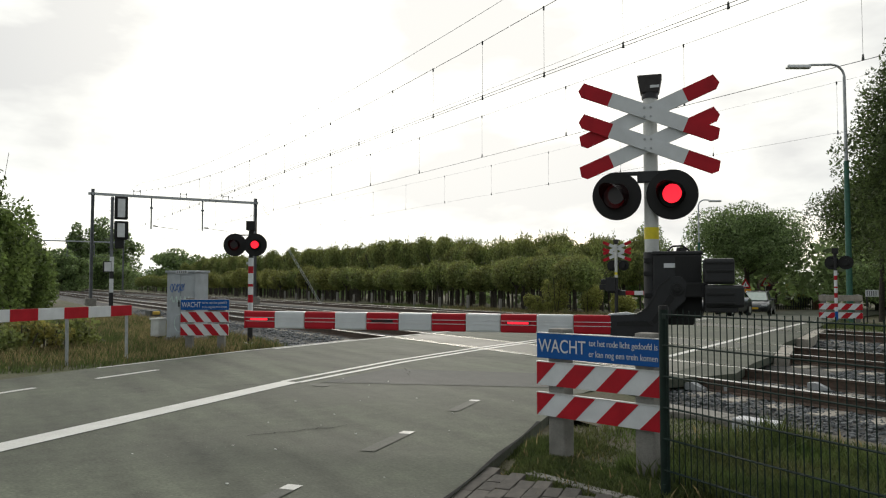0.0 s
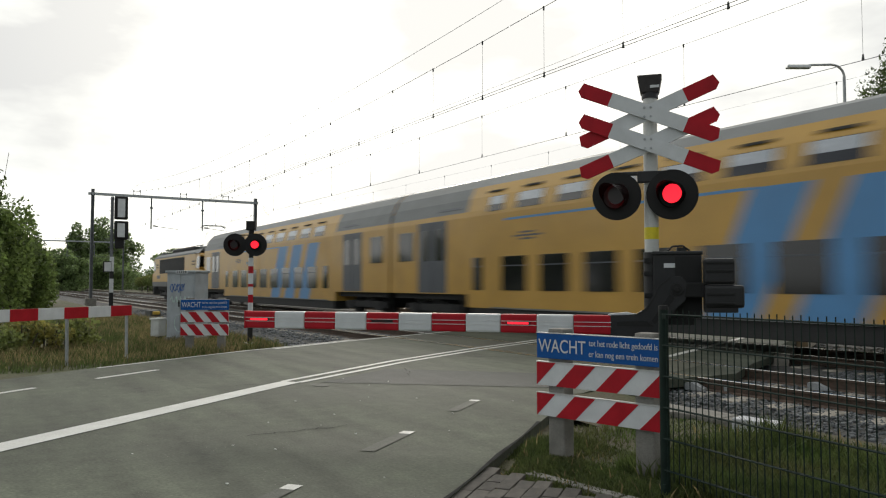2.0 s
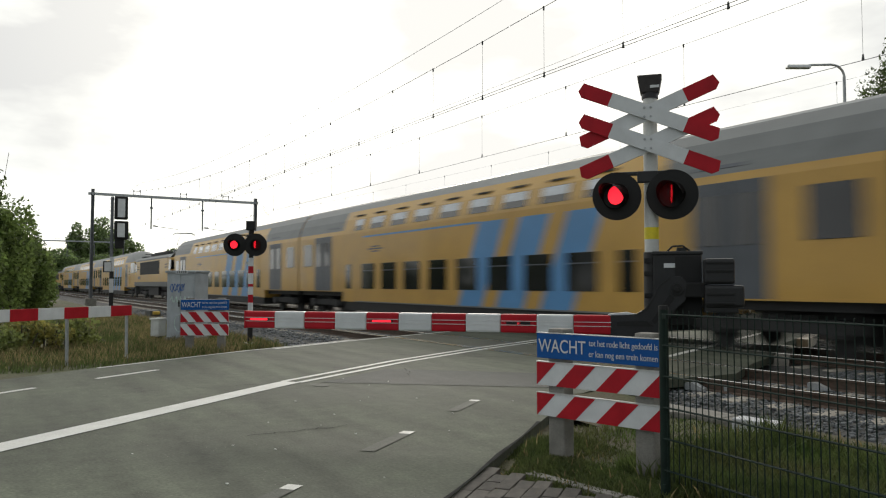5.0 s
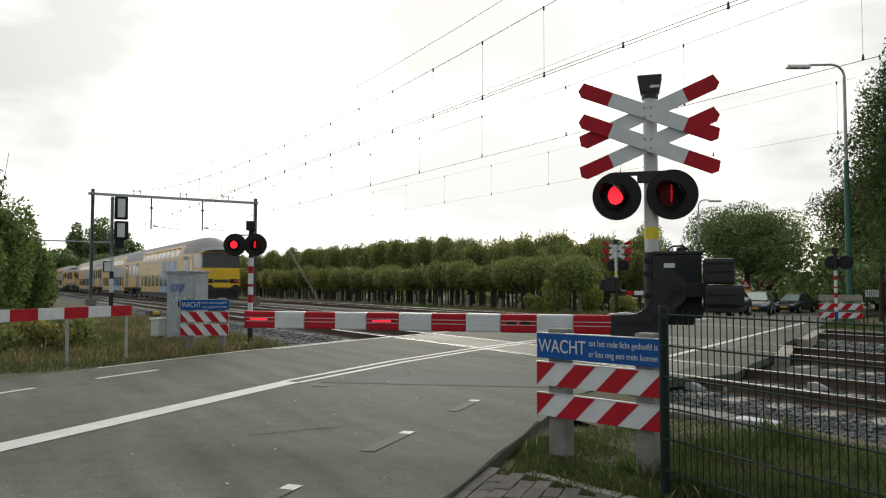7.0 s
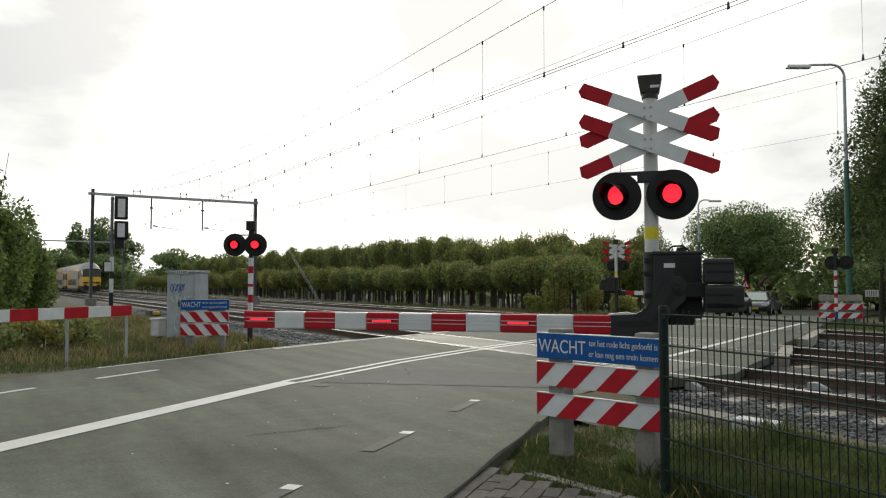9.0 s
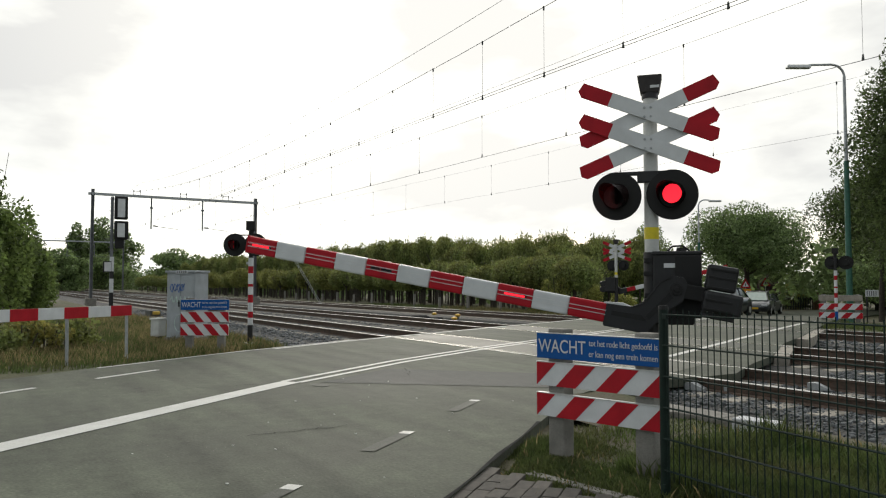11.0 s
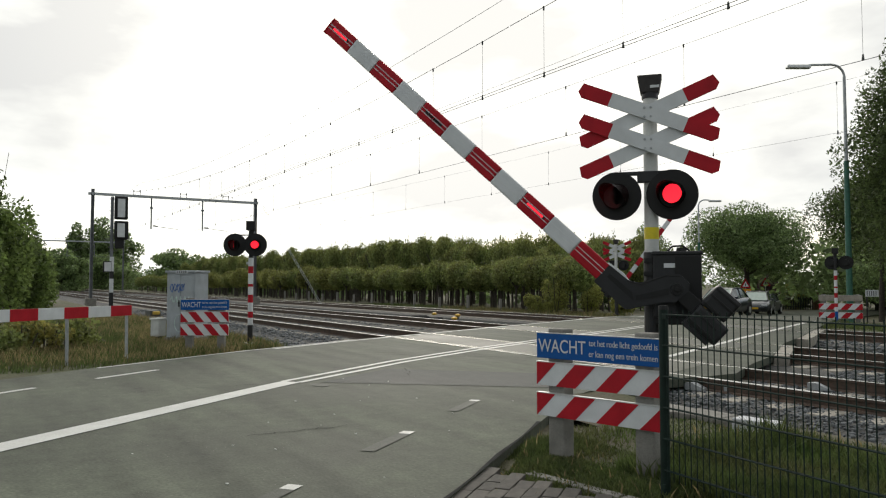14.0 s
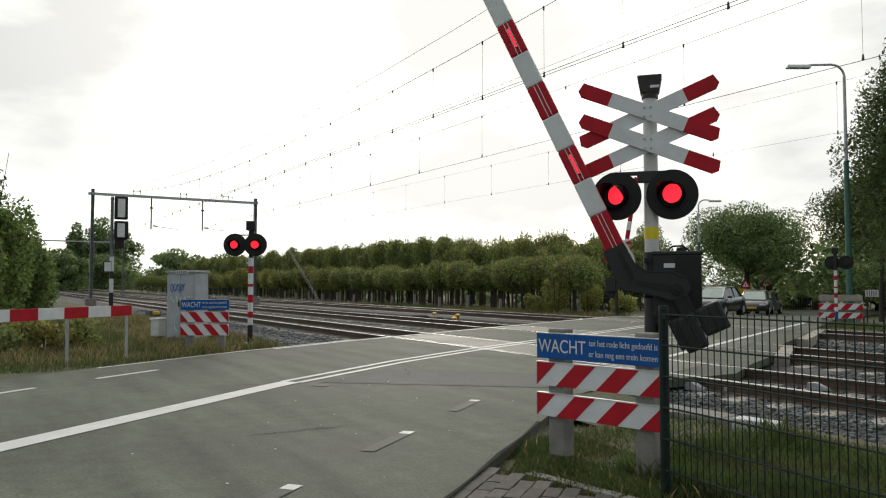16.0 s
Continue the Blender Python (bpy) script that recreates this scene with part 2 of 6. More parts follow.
# ---------------- mesh helpers ----------------
def box(bm, x0, x1, y0, y1, z0, z1, bevel=0.0, m=None):
    g = bmesh.ops.create_cube(bm, size=1.0)
    s = Matrix.Translation(((x0 + x1) / 2, (y0 + y1) / 2, (z0 + z1) / 2)) @ Matrix.Diagonal((x1 - x0, y1 - y0, z1 - z0, 1))
    bmesh.ops.transform(bm, matrix=s, verts=g["verts"])
    vs = g["verts"]
    if bevel:
        es = list({e for v in vs for e in v.link_edges})
        r = bmesh.ops.bevel(bm, geom=es, offset=bevel, segments=2, affect="EDGES", profile=0.6)
        vs = list({v for f in r["faces"] for v in f.verts} | {v for v in vs if v.is_valid})
    if m:
        bmesh.ops.transform(bm, matrix=m, verts=vs)
    return bm


def rod(bm, p0, p1, r0, r1=None, seg=10):
    p0, p1 = Vector(p0), Vector(p1)
    d = p1 - p0
    m = Matrix.Translation((p0 + p1) / 2) @ d.to_track_quat("Z", "Y").to_matrix().to_4x4()
    bmesh.ops.create_cone(bm, cap_ends=True, segments=seg, radius1=r0, radius2=r0 if r1 is None else r1, depth=d.length, matrix=m)
    return bm


def prism(bm, pts, y0, y1, m=None):
    """Extrude an outline of (x, z) points from y0 to y1."""
    a = [bm.verts.new((x, y0, z)) for x, z in pts]
    b = [bm.verts.new((x, y1, z)) for x, z in pts]
    n = len(pts)
    fs = [bm.faces.new(a), bm.faces.new(b[::-1])]
    for i in range(n):
        fs.append(bm.faces.new((a[i], b[i], b[(i + 1) % n], a[(i + 1) % n])))
    bmesh.ops.recalc_face_normals(bm, faces=fs)
    if m:
        bmesh.ops.transform(bm, matrix=m, verts=a + b)
    return bm


def tube(bm, pts, r, seg=6):
    for p, q in zip(pts[:-1], pts[1:]):
        rod(bm, p, q, r, seg=seg)
    return bm


def part(name, bm, material, parent=None, label="", smooth=False, m=None):
    me = bpy.data.meshes.new(name)
    bm.to_mesh(me)
    bm.free()
    me.materials.append(material)
    if smooth:
        me.polygons.foreach_set("use_smooth", [True] * len(me.polygons))
    ob = new(name, me)
    if parent:
        ob.parent = parent
    if m:
        ob.matrix_basis = m
    if label:
        ob["label"] = label
    return ob


def thing(name, m, label, category, group="", kind=""):
    ob = new(name, None)
    ob.empty_display_size = 0.1
    ob.matrix_basis = m
    return tagged(ob, label, category, group, kind)


def piece(name, me, parent, m):
    ob = new(name, me)
    ob.parent = parent
    ob.matrix_basis = m
    return ob


def mesh_of(bm, name, material):
    me = bpy.data.meshes.new(name)
    bm.to_mesh(me)
    bm.free()
    me.materials.append(material)
    return me


def B():
    return bmesh.new()


def lerp(table, v):
    return float(np.interp(v, [a for a, _ in table], [b for _, b in table]))


# ---------------- ground and road ----------------
GAUGE, Y1, Y2, Y3 = 1.507, 9.37, 13.65, 19.85
CENTRE = [(-60, 41.0), (-20, 9.0), (0.1, -6.95), (3.4, -9.5), (6.0, -11.15), (8.6, -12.5), (10.8, -13.45), (13.5, -14.65), (17.4, -16.35),
          (24, -19.15), (34, -23.9), (42, -28.0), (50, -31.8), (57, -33.5), (64, -32.5), (75, -27), (90, -16), (200, 60)]
FALL = [(22.5, 0.0), (26, -0.06), (33, -0.33), (40, -0.57), (49, -0.88), (5000, -0.95)]


def road_x(y):
    return lerp(CENTRE, y)


def road_dir(y):
    d = Vector((road_x(y + 0.6) - road_x(y - 0.6), 1.2, 0))
    return d.normalized()


def road_at(y, off):
    """A point off metres to the right of the road's middle, looking away over the crossing."""
    d = road_dir(y)
    return Vector((road_x(y) + d.y * off, y - d.x * off, lerp(FALL, y)))


LEFT = [(-60, -5.0), (0, -4.05), (3, -3.8), (7, -3.75), (60, -3.6)]
RIGHT = [(-60, 3.85), (0, 3.85), (4.3, 3.75), (7.0, 5.2), (10.2, 5.2), (12.8, 4.85), (16, 4.75), (24, 4.2), (30, 3.8), (200, 3.7)]


def ground_z(x, y):
    z = lerp(FALL, y) - 0.07
    if (5.7 if x < -15 else 6.7) < y < 21.8:
        z = -0.36
    z += 0.035 * noise.noise(Vector((x * 0.7, y * 0.7, 0))) + 0.02 * noise.noise(Vector((x * 2.3, y * 2.3, 3)))
    off = (x - road_x(y)) * road_dir(y).y
    if lerp(LEFT, y) - 0.3 < off < lerp(RIGHT, y) + 0.3 and -70 < y < 190:
        z = min(z, lerp(FALL, y) - 0.09)
    return z


def axis(marks):
    out = []
    for a, b, s in marks:
        out += list(np.arange(a, b, s))
    return out


def build_ground():
    xs = axis([(-3000, -600, 400), (-600, -120, 40), (-120, -40, 5), (-40, 6, 0.5), (6, 60, 6), (60, 600, 90), (600, 3001, 400)])
    ys = axis([(-3000, -600, 400), (-600, -60, 60), (-60, -6, 6), (-6, 6.5, 0.4), (6.5, 6.75, 0.12), (6.75, 21.7, 1.2), (21.7, 22.2, 0.15), (22.2, 60, 1.5), (60, 120, 10), (120, 600, 80), (600, 3001, 400)])
    vs = [(x, y, ground_z(x, y) if abs(x) < 130 and -60 < y < 130 else (-0.34 if 6.7 < y < 21.8 else lerp(FALL, y) - 0.08)) for y in ys for x in xs]
    n = len(xs)
    fs = [(j * n + i, j * n + i + 1, (j + 1) * n + i + 1, (j + 1) * n + i) for j in range(len(ys) - 1) for i in range(n - 1)]
    me = bpy.data.meshes.new("ground")
    me.from_pydata(vs, [], fs)
    me.materials.append(SOIL)
    me.polygons.foreach_set("use_smooth", [True] * len(me.polygons))
    tagged(new("ground", me), "grassy verge ground with worn soil patches", "ground", kind="structure")


def strip(bm, ys, lo, hi, z, thick=0.0):
    """A ribbon along the road between two offsets."""
    rows = []
    for y in ys:
        a, b = road_at(y, lo(y) if callable(lo) else lo), road_at(y, hi(y) if callable(hi) else hi)
        rows.append((bm.verts.new((a.x, a.y, a.z + z)), bm.verts.new((b.x, b.y, b.z + z))))
    for (a, b), (c, d) in zip(rows[:-1], rows[1:]):
        bm.faces.new((a, b, d, c))
    return bm


PATCH = mat("dark_asphalt_patch", (0.056, 0.059, 0.054), 0.75, vary=0.32, scale=0.7, fine=48, bump=0.5, spec=0.3)
road_wear(PATCH, 0.6, 0.3)


def build_road():
    ys = axis([(-60, -8, 4), (-8, 30, 0.5), (30, 60, 2), (60, 190, 10)])
    b = B()
    strip(b, ys, lambda y: lerp(LEFT, y), lambda y: lerp(RIGHT, y), 0.0)
    r = bmesh.ops.extrude_face_region(b, geom=b.faces[:])
    bmesh.ops.translate(b, verts=[v for v in r["geom"] if isinstance(v, bmesh.types.BMVert)], vec=(0, 0, -0.12))
    bmesh.ops.recalc_face_normals(b, faces=b.faces[:])
    road = tagged(part("road", b, ASPHALT), "grey worn asphalt road over a railway crossing", "road", kind="structure")
    # paler panels between the rails
    def panel(y0, y1):
        b = B()
        w = [(y, road_at(y, lerp(LEFT, y) - 0.25).x, road_at(y, lerp(RIGHT, y) + 0.25).x) for y in (y0, y1)]
        prof = [b.verts.new((x, yy, 0.004)) for yy, l, r_ in w for x in (l, r_)]
        b.faces.new((prof[0], prof[1], prof[3], prof[2]))
        rr = bmesh.ops.extrude_face_region(b, geom=b.faces[:])
        bmesh.ops.translate(b, verts=[v for v in rr["geom"] if isinstance(v, bmesh.types.BMVert)], vec=(0, 0, -0.2))
        bmesh.ops.recalc_face_normals(b, faces=b.faces[:])
        part("crossing_panel", b, ASPHALT_B, road, "pale crossing panel between the rails")
    for yc in (Y1, Y2, Y3):
        panel(yc - 0.66, yc + 0.66)
    def line(y0, y1, lo, hi, name="road_line", m=LINE, step=0.5, label=""):
        b = B()
        n = max(2, int((y1 - y0) / step) + 1)
        strip(b, list(np.linspace(y0, y1, n)), lo, hi, 0.006)
        part(name, b, m, road, label)
    line(-14, 3.5, -0.13, 0.16, label="broad white line, slightly worn")
    line(3.5, 24, -0.16, -0.06)
    line(3.5, 24, 0.10, 0.20)
    for y in (-6.4, -4.8, -3.2, -1.65, -0.1, 1.4, 2.95):
        line(y, y + 0.8, -2.72, -2.62)
    line(3.6, 8.8, lambda y: lerp(LEFT, y) + 0.05, lambda y: lerp(LEFT, y) + 0.12, label="thin worn edge line")
    line(6.6, 24, -3.55, -3.45)
    line(9.0, 24, 3.62, 3.76)
    for y in (-2.2, -0.65, 0.85, 2.4):
        line(y, y + 0.565, 2.76, 2.88, m=LINE_W, label="faded white dash")
        line(y + 0.57, y + 0.66, 2.765, 2.875, label="white remnant of a worn dash")
    line(24.0, 24.4, -3.3, -0.3, label="white stop line")
    # tar joint across the approach
    b = B()
    for i in range(9):
        o0, o1 = -3.6 + i * 0.8, -3.6 + (i + 1) * 0.8
        y0, y1 = 5.9 + 0.25 * i + 0.08 * math.sin(i * 2.1), 5.9 + 0.25 * (i + 1) + 0.08 * math.sin((i + 1) * 2.1)
        p, q = road_at(y0, o0), road_at(y1, o1)
        vs = [b.verts.new((v.x, v.y + d, 0.005)) for v, d in ((p, -0.012), (q, -0.012), (q, 0.012), (p, 0.012))]
        b.faces.new(vs)
    part("tar_joint", b, TAR, road)
    b = B()
    vs = [b.verts.new((*road_at(y, o).xy, 0.0045)) for y, o in ((3.6, 0.4), (4.4, 3.5), (5.7, 3.5), (5.1, 0.4))]
    b.faces.new(vs)
    part("asphalt_patch", b, PATCH, road, "darker repaired asphalt patch")
    # black worn edge of the asphalt by the paved strip
    b = B()
    strip(b, list(np.linspace(-6, 2.2, 30)), lambda y: lerp(RIGHT, y) - 0.022 + 0.012 * math.sin(y * 5.1) + 0.008 * math.sin(y * 17), lambda y: lerp(RIGHT, y) + 0.006, 0.005)
    part("worn_edge", b, TAR, road, "dark crumbling asphalt edge")
    for y0, y1 in ((10.35, 12.75), (14.75, 18.9)):
        b = B()
        strip(b, list(np.linspace(y0, y1, 8)), lambda y: lerp(RIGHT, y) + 0.002, lambda y: lerp(RIGHT, y) + 0.26, -0.012)
        r = bmesh.ops.extrude_face_region(b, geom=b.faces[:])
        bmesh.ops.translate(b, verts=[v for v in r["geom"] if isinstance(v, bmesh.types.BMVert)], vec=(0, 0, -0.22))
        bmesh.ops.recalc_face_normals(b, faces=b.faces[:])
        part("edge_slab", b, CONC_W, road, "weathered tan concrete edge slab")
    b = B()
    rows = []
    for y in np.linspace(2.5, 4.5, 16):
        rows.append([b.verts.new(road_at(y, lerp(RIGHT, y) + d) + Vector((0, 0, z + 0.008 * math.sin(y * 7 + d * 9)))) for d, z in ((-0.02, 0.003), (0.06 + 0.03 * math.sin(y * 11), -0.012), (0.3, -0.045), (0.62, -0.10))])
    for r, q in zip(rows[:-1], rows[1:]):
        for k in range(3):
            b.faces.new((r[k], r[k + 1], q[k + 1], q[k]))
    part("verge_edge", b, SOIL, road, "soil creeping onto the asphalt edge", smooth=True)
    # reflection of a small wet patch, painted as a flat pale shape
    b = B()
    vs = [b.verts.new((-9.05 + 0.16 * math.cos(a * 0.524) * (1 + 0.2 * math.sin(a * 2.3)), 3.72 + 0.10 * math.sin(a * 0.524), 0.0062)) for a in range(12)]
    b.faces.new(vs)
    part("pale_spot", b, LINE_W, road, "pale spot on the asphalt, a wet glint painted flat")
    # thin cracks
    rng = random.Random(21)
    for y0, o0, ln, sk in ((2.4, -1.2, 2.2, 0.5), (4.6, 1.1, 1.8, -0.3), (6.4, -2.4, 3.0, 0.9), (1.0, 1.6, 1.5, 0.4), (7.2, 0.6, 2.6, 1.0)):
        b = B()
        p = None
        for i in range(12):
            q = road_at(y0 + ln * i / 12 * 0.4 + rng.uniform(-0.04, 0.04), o0 + sk * ln * i / 12 + rng.uniform(-0.05, 0.05))
            if p is not None:
                n_ = Vector((-(q - p).y, (q - p).x, 0)).normalized() * rng.uniform(0.003, 0.008)
                b.faces.new([b.verts.new((v.x, v.y, 0.0048)) for v in (p - n_, q - n_, q + n_, p + n_)])
            p = q
        part("crack", b, TAR, road, "thin dark crack")
    # pale chips and crumbs lying on the asphalt
    for i in range(24):
        y0, o0 = rng.uniform(-1.5, 4.2), rng.uniform(0.2, 3.3)
        p = road_at(y0, o0)
        b = B()
        s_ = rng.uniform(0.006, 0.015)
        bmesh.ops.create_icosphere(b, subdivisions=1, radius=s_, matrix=Matrix.Translation((p.x, p.y, 0.004)) @ Matrix.Diagonal((1.4, 0.9, 0.4, 1)))
        part("crumb", b, LINE, road, "pale crumb on the asphalt")
    return road


def build_pavers():
    """Small path of grey pavers beside the asphalt, with a concrete edging."""
    t = thing("pavement", Matrix.Identity(4), "weathered grey-brown pavers beside the road", "pavement", kind="structure")
    b = B()
    box(b, -0.103, 0.103, -0.051, 0.051, -0.06, 0.0, 0.006)
    me = mesh_of(b, "paver", PAVER)
    rng = random.Random(8)
    k = 0
    d = Vector((-0.61, 0.79, 0))
    n = Vector((0.79, 0.61, 0))
    o = Vector((-4.42, 3.06, -0.012))
    for r in range(24):
        for c in range(11):
            p = o + n * (0.06 + 0.107 * c) - d * (0.213 * r + (0.106 if c % 2 else 0.0) + 0.02 + 0.055 * c)
            piece("paver", me, t, Matrix.Translation(p + Vector((0, 0, rng.uniform(-0.006, 0.006)))) @ pose(0, 0, 0, rng.uniform(-1.2, 1.2), rng.uniform(-1.2, 1.2), math.degrees(math.atan2(d.y, d.x)) + rng.uniform(-1.2, 1.2)))
    b = B()
    a = math.degrees(math.atan2(0.22, 1.0))
    for i in range(5):
        box(b, i * 0.82, i * 0.82 + 0.80, -0.05, 0.05, -0.15, 0.045, 0.012)
    part("kerb_edging", b, CONC, t, "weathered concrete edging", m=pose(-4.30, 3.38, -0.092, 0, 0, a - 3))


# ---------------- tracks ----------------
def rail_mesh(name, x0, x1, head):
    """One rail along x; head: the bright running surface alone."""
    b = B()
    if head:
        prism(b, [(-0.034, -0.006), (0.034, -0.006), (0.032, 0.0), (-0.032, 0.0)], x0, x1, Matrix.Rotation(-math.pi / 2, 4, "Z"))
    else:
        prism(b, [(-0.075, -0.172), (0.075, -0.172), (0.06, -0.155), (0.012, -0.145), (0.010, -0.045), (0.036, -0.036), (0.036, -0.006),
                  (-0.036, -0.006), (-0.036, -0.036), (-0.010, -0.045), (-0.012, -0.145), (-0.06, -0.155)], x0, x1, Matrix.Rotation(-math.pi / 2, 4, "Z"))
    return b


def build_track(yc, label):
    t = thing("railway_track", pose(0, yc, 0), label, "railway track", group="railway tracks")
    for s in (-GAUGE / 2, GAUGE / 2):
        r = part("rail", rail_mesh("rail", -700, 60, False), RUST, t, "rusty rail with a bright head", m=pose(0, s, 0))
        part("railhead", rail_mesh("railhead", -700, 60, True), STEEL, r, "polished running surface", m=pose(0, 0, 0.001))
        b = B()
        lo, hi = road_at(yc, -4.2).x, road_at(yc, 5.5).x
        d = 0.07 if s < 0 else -0.07
        box(b, lo, hi, min(d, d * 1.35), max(d, d * 1.35), -0.1, 0.007)
        part("flangeway_guard", b, STEEL, r, "worn steel flangeway edge")
        for q in ((0.115, 0.127), (-0.075, -0.063), (-0.13, -0.118)) if yc < 10 else ((-0.075, -0.063),):
            b = B()
            e0, e1 = (q[0], q[1]) if s < 0 else (-q[1], -q[0])
            box(b, lo, hi, e0, e1, -0.1, 0.0065)
            part("panel_edge", b, STEEL, r, "thin worn steel panel edge")
    b = B()
    box(b, -0.14, 0.14, -1.3, 1.3, -0.36, -0.19, 0.02)
    me = mesh_of(b, "sleeper", CONC_W)
    lo, hi = road_at(yc, -4.4).x, road_at(yc, 5.9).x
    k = 0
    x = 4.0
    while k < 110 and x > -70:
        if not lo < x < hi:
            piece("sleeper", me, t, pose(x, 0, 0.02))
            k += 1
        x -= 0.6
    return t


def stones(x0, x1, y0, y1, z, n, size, rng):
    """Loose broken stones scattered on a bed."""
    base = B()
    bmesh.ops.create_icosphere(base, subdivisions=1, radius=1.0)
    bv = np.array([v.co[:] for v in base.verts])
    bf = np.array([[v.index for v in f.verts] for f in base.faces])
    base.free()
    vs, fs = [], []
    for i in range(n):
        s = size * rng.uniform(0.55, 1.25)
        v = bv * (1 + rng.uniform(-0.28, 0.28, (len(bv), 1)))
        v = v * (s * rng.uniform(0.7, 1.2), s * rng.uniform(0.7, 1.2), s * rng.uniform(0.5, 0.9))
        a = rng.uniform(0, 6.28)
        c, sn = math.cos(a), math.sin(a)
        v = np.stack([v[:, 0] * c - v[:, 1] * sn, v[:, 0] * sn + v[:, 1] * c, v[:, 2]], 1)
        y = rng.uniform(y0, y1)
        v += (rng.uniform(x0, x1), y, z(y) + rng.uniform(-0.01, 0.02))
        fs.append(bf + len(bv) * i)
        vs.append(v)
    return np.concatenate(vs), np.concatenate(fs)


def bed_z(y):
    z = -0.30
    for yc in (Y1, Y2, Y3):
        d = abs(y - yc)
        z = max(z, -0.192 - max(0.0, d - 1.5) * 0.2)
    return z


def build_ballast():
    bounds = [(Y1 - 3.5, Y2 + 1.9, "grey broken-stone ballast bed under the tracks"), (Y3 - 1.9, Y3 + 1.9, "grey ballast bed of the far track")]
    for y0, y1, label in bounds:
        for x0, x1 in ((-700, road_at((y0 + y1) / 2, -4.0).x), (road_at((y0 + y1) / 2, 5.6).x, 60)):
            ys = list(np.linspace(y0, y1, 24))
            b = B()
            l = [b.verts.new((x0 - (0 if x0 < -600 else 0.45 * (y - (y0 + y1) / 2)), y, bed_z(y) if 0 < i < 23 else -0.45)) for i, y in enumerate(ys)]
            r = [b.verts.new((x1 - (0 if x1 > 50 else 0.45 * (y - (y0 + y1) / 2)), y, bed_z(y) if 0 < i < 23 else -0.45)) for i, y in enumerate(ys)]
            for i in range(23):
                b.faces.new((l[i], r[i], r[i + 1], l[i + 1]))
            bed = part("ballast", b, BALLAST_BED)
            tagged(bed, label, "ballast", kind="stuff")
    rng = np.random.default_rng(5)
    for n, x0, x1, y0, y1, s in ((26000, -7.2, 1.0, Y1 - 2.6, Y2 + 2.0, 0.027), (11000, -46, -18.3, Y1 - 3.5, Y1 + 2.0, 0.045), (2500, -40, -21, Y2 - 1.5, Y2 + 1.8, 0.045), (3500, -12.5, -2, Y3 - 2.2, Y3 + 1.5, 0.04)):
        v, f = stones(x0, x1, y0, y1, bed_z, n, s, rng)
        me = bpy.data.meshes.new("ballast_stones")
        me.from_pydata(v.tolist(), [], f.tolist())
        me.materials.append(BALLAST)
        tagged(new("ballast_stones", me), "loose grey broken ballast stones", "ballast", kind="stuff")


VISOR = mat("visor_black", (0.020, 0.010, 0.010), 0.22, spec=0.8, vary=0.2, scale=20, fine=120, bump=0.05)


# ---------------- crossing equipment ----------------
FLASH, FLASH0 = 0.6602, 0.15


def flip_rows(other, aside=-86.0):
    """Rows for a lens insert that turns its glowing face aside while off; other: the second lamp of the pair."""
    rows = [(-1.5, aside * 2 if not other else 0.0)]
    for n in range(-1, 26):
        f0 = (FLASH0 + n * FLASH) * FPS
        k, up = round(f0), math.ceil(f0) - round(f0)
        if other:
            steps = ((0, 0.0), (1, 1.0), (2, 2.0), (6, 2.0), (7, 1.0), (8, 0.0))
        else:
            steps = ((up - 2, 2.0), (up - 1, 1.0), (up, 0.0), (8, 0.0), (9, 1.0), (10, 2.0))
        rows += [((k + d) / FPS, aside * f) for d, f in steps]
    return rows + [(17.5, rows[-1][1])]


def lens(parent, m, r, name="lens"):
    """A round lens insert: lit front face, dark back."""
    b = B()
    bmesh.ops.create_cone(b, cap_ends=True, segments=24, radius1=r, radius2=r * 0.96, depth=0.012, matrix=Matrix.Rotation(math.pi / 2, 4, "X"))
    me = bpy.data.meshes.new(name)
    b.to_mesh(me)
    b.free()
    me.materials.append(LED)
    me.materials.append(LED_OFF)
    for p in me.polygons:
        p.material_index = 0 if p.normal.y > 0.5 else 1
    ob = new(name, me)
    ob.parent, ob.matrix_basis = parent, m
    ob["label"] = "round red signal lens"
    return ob


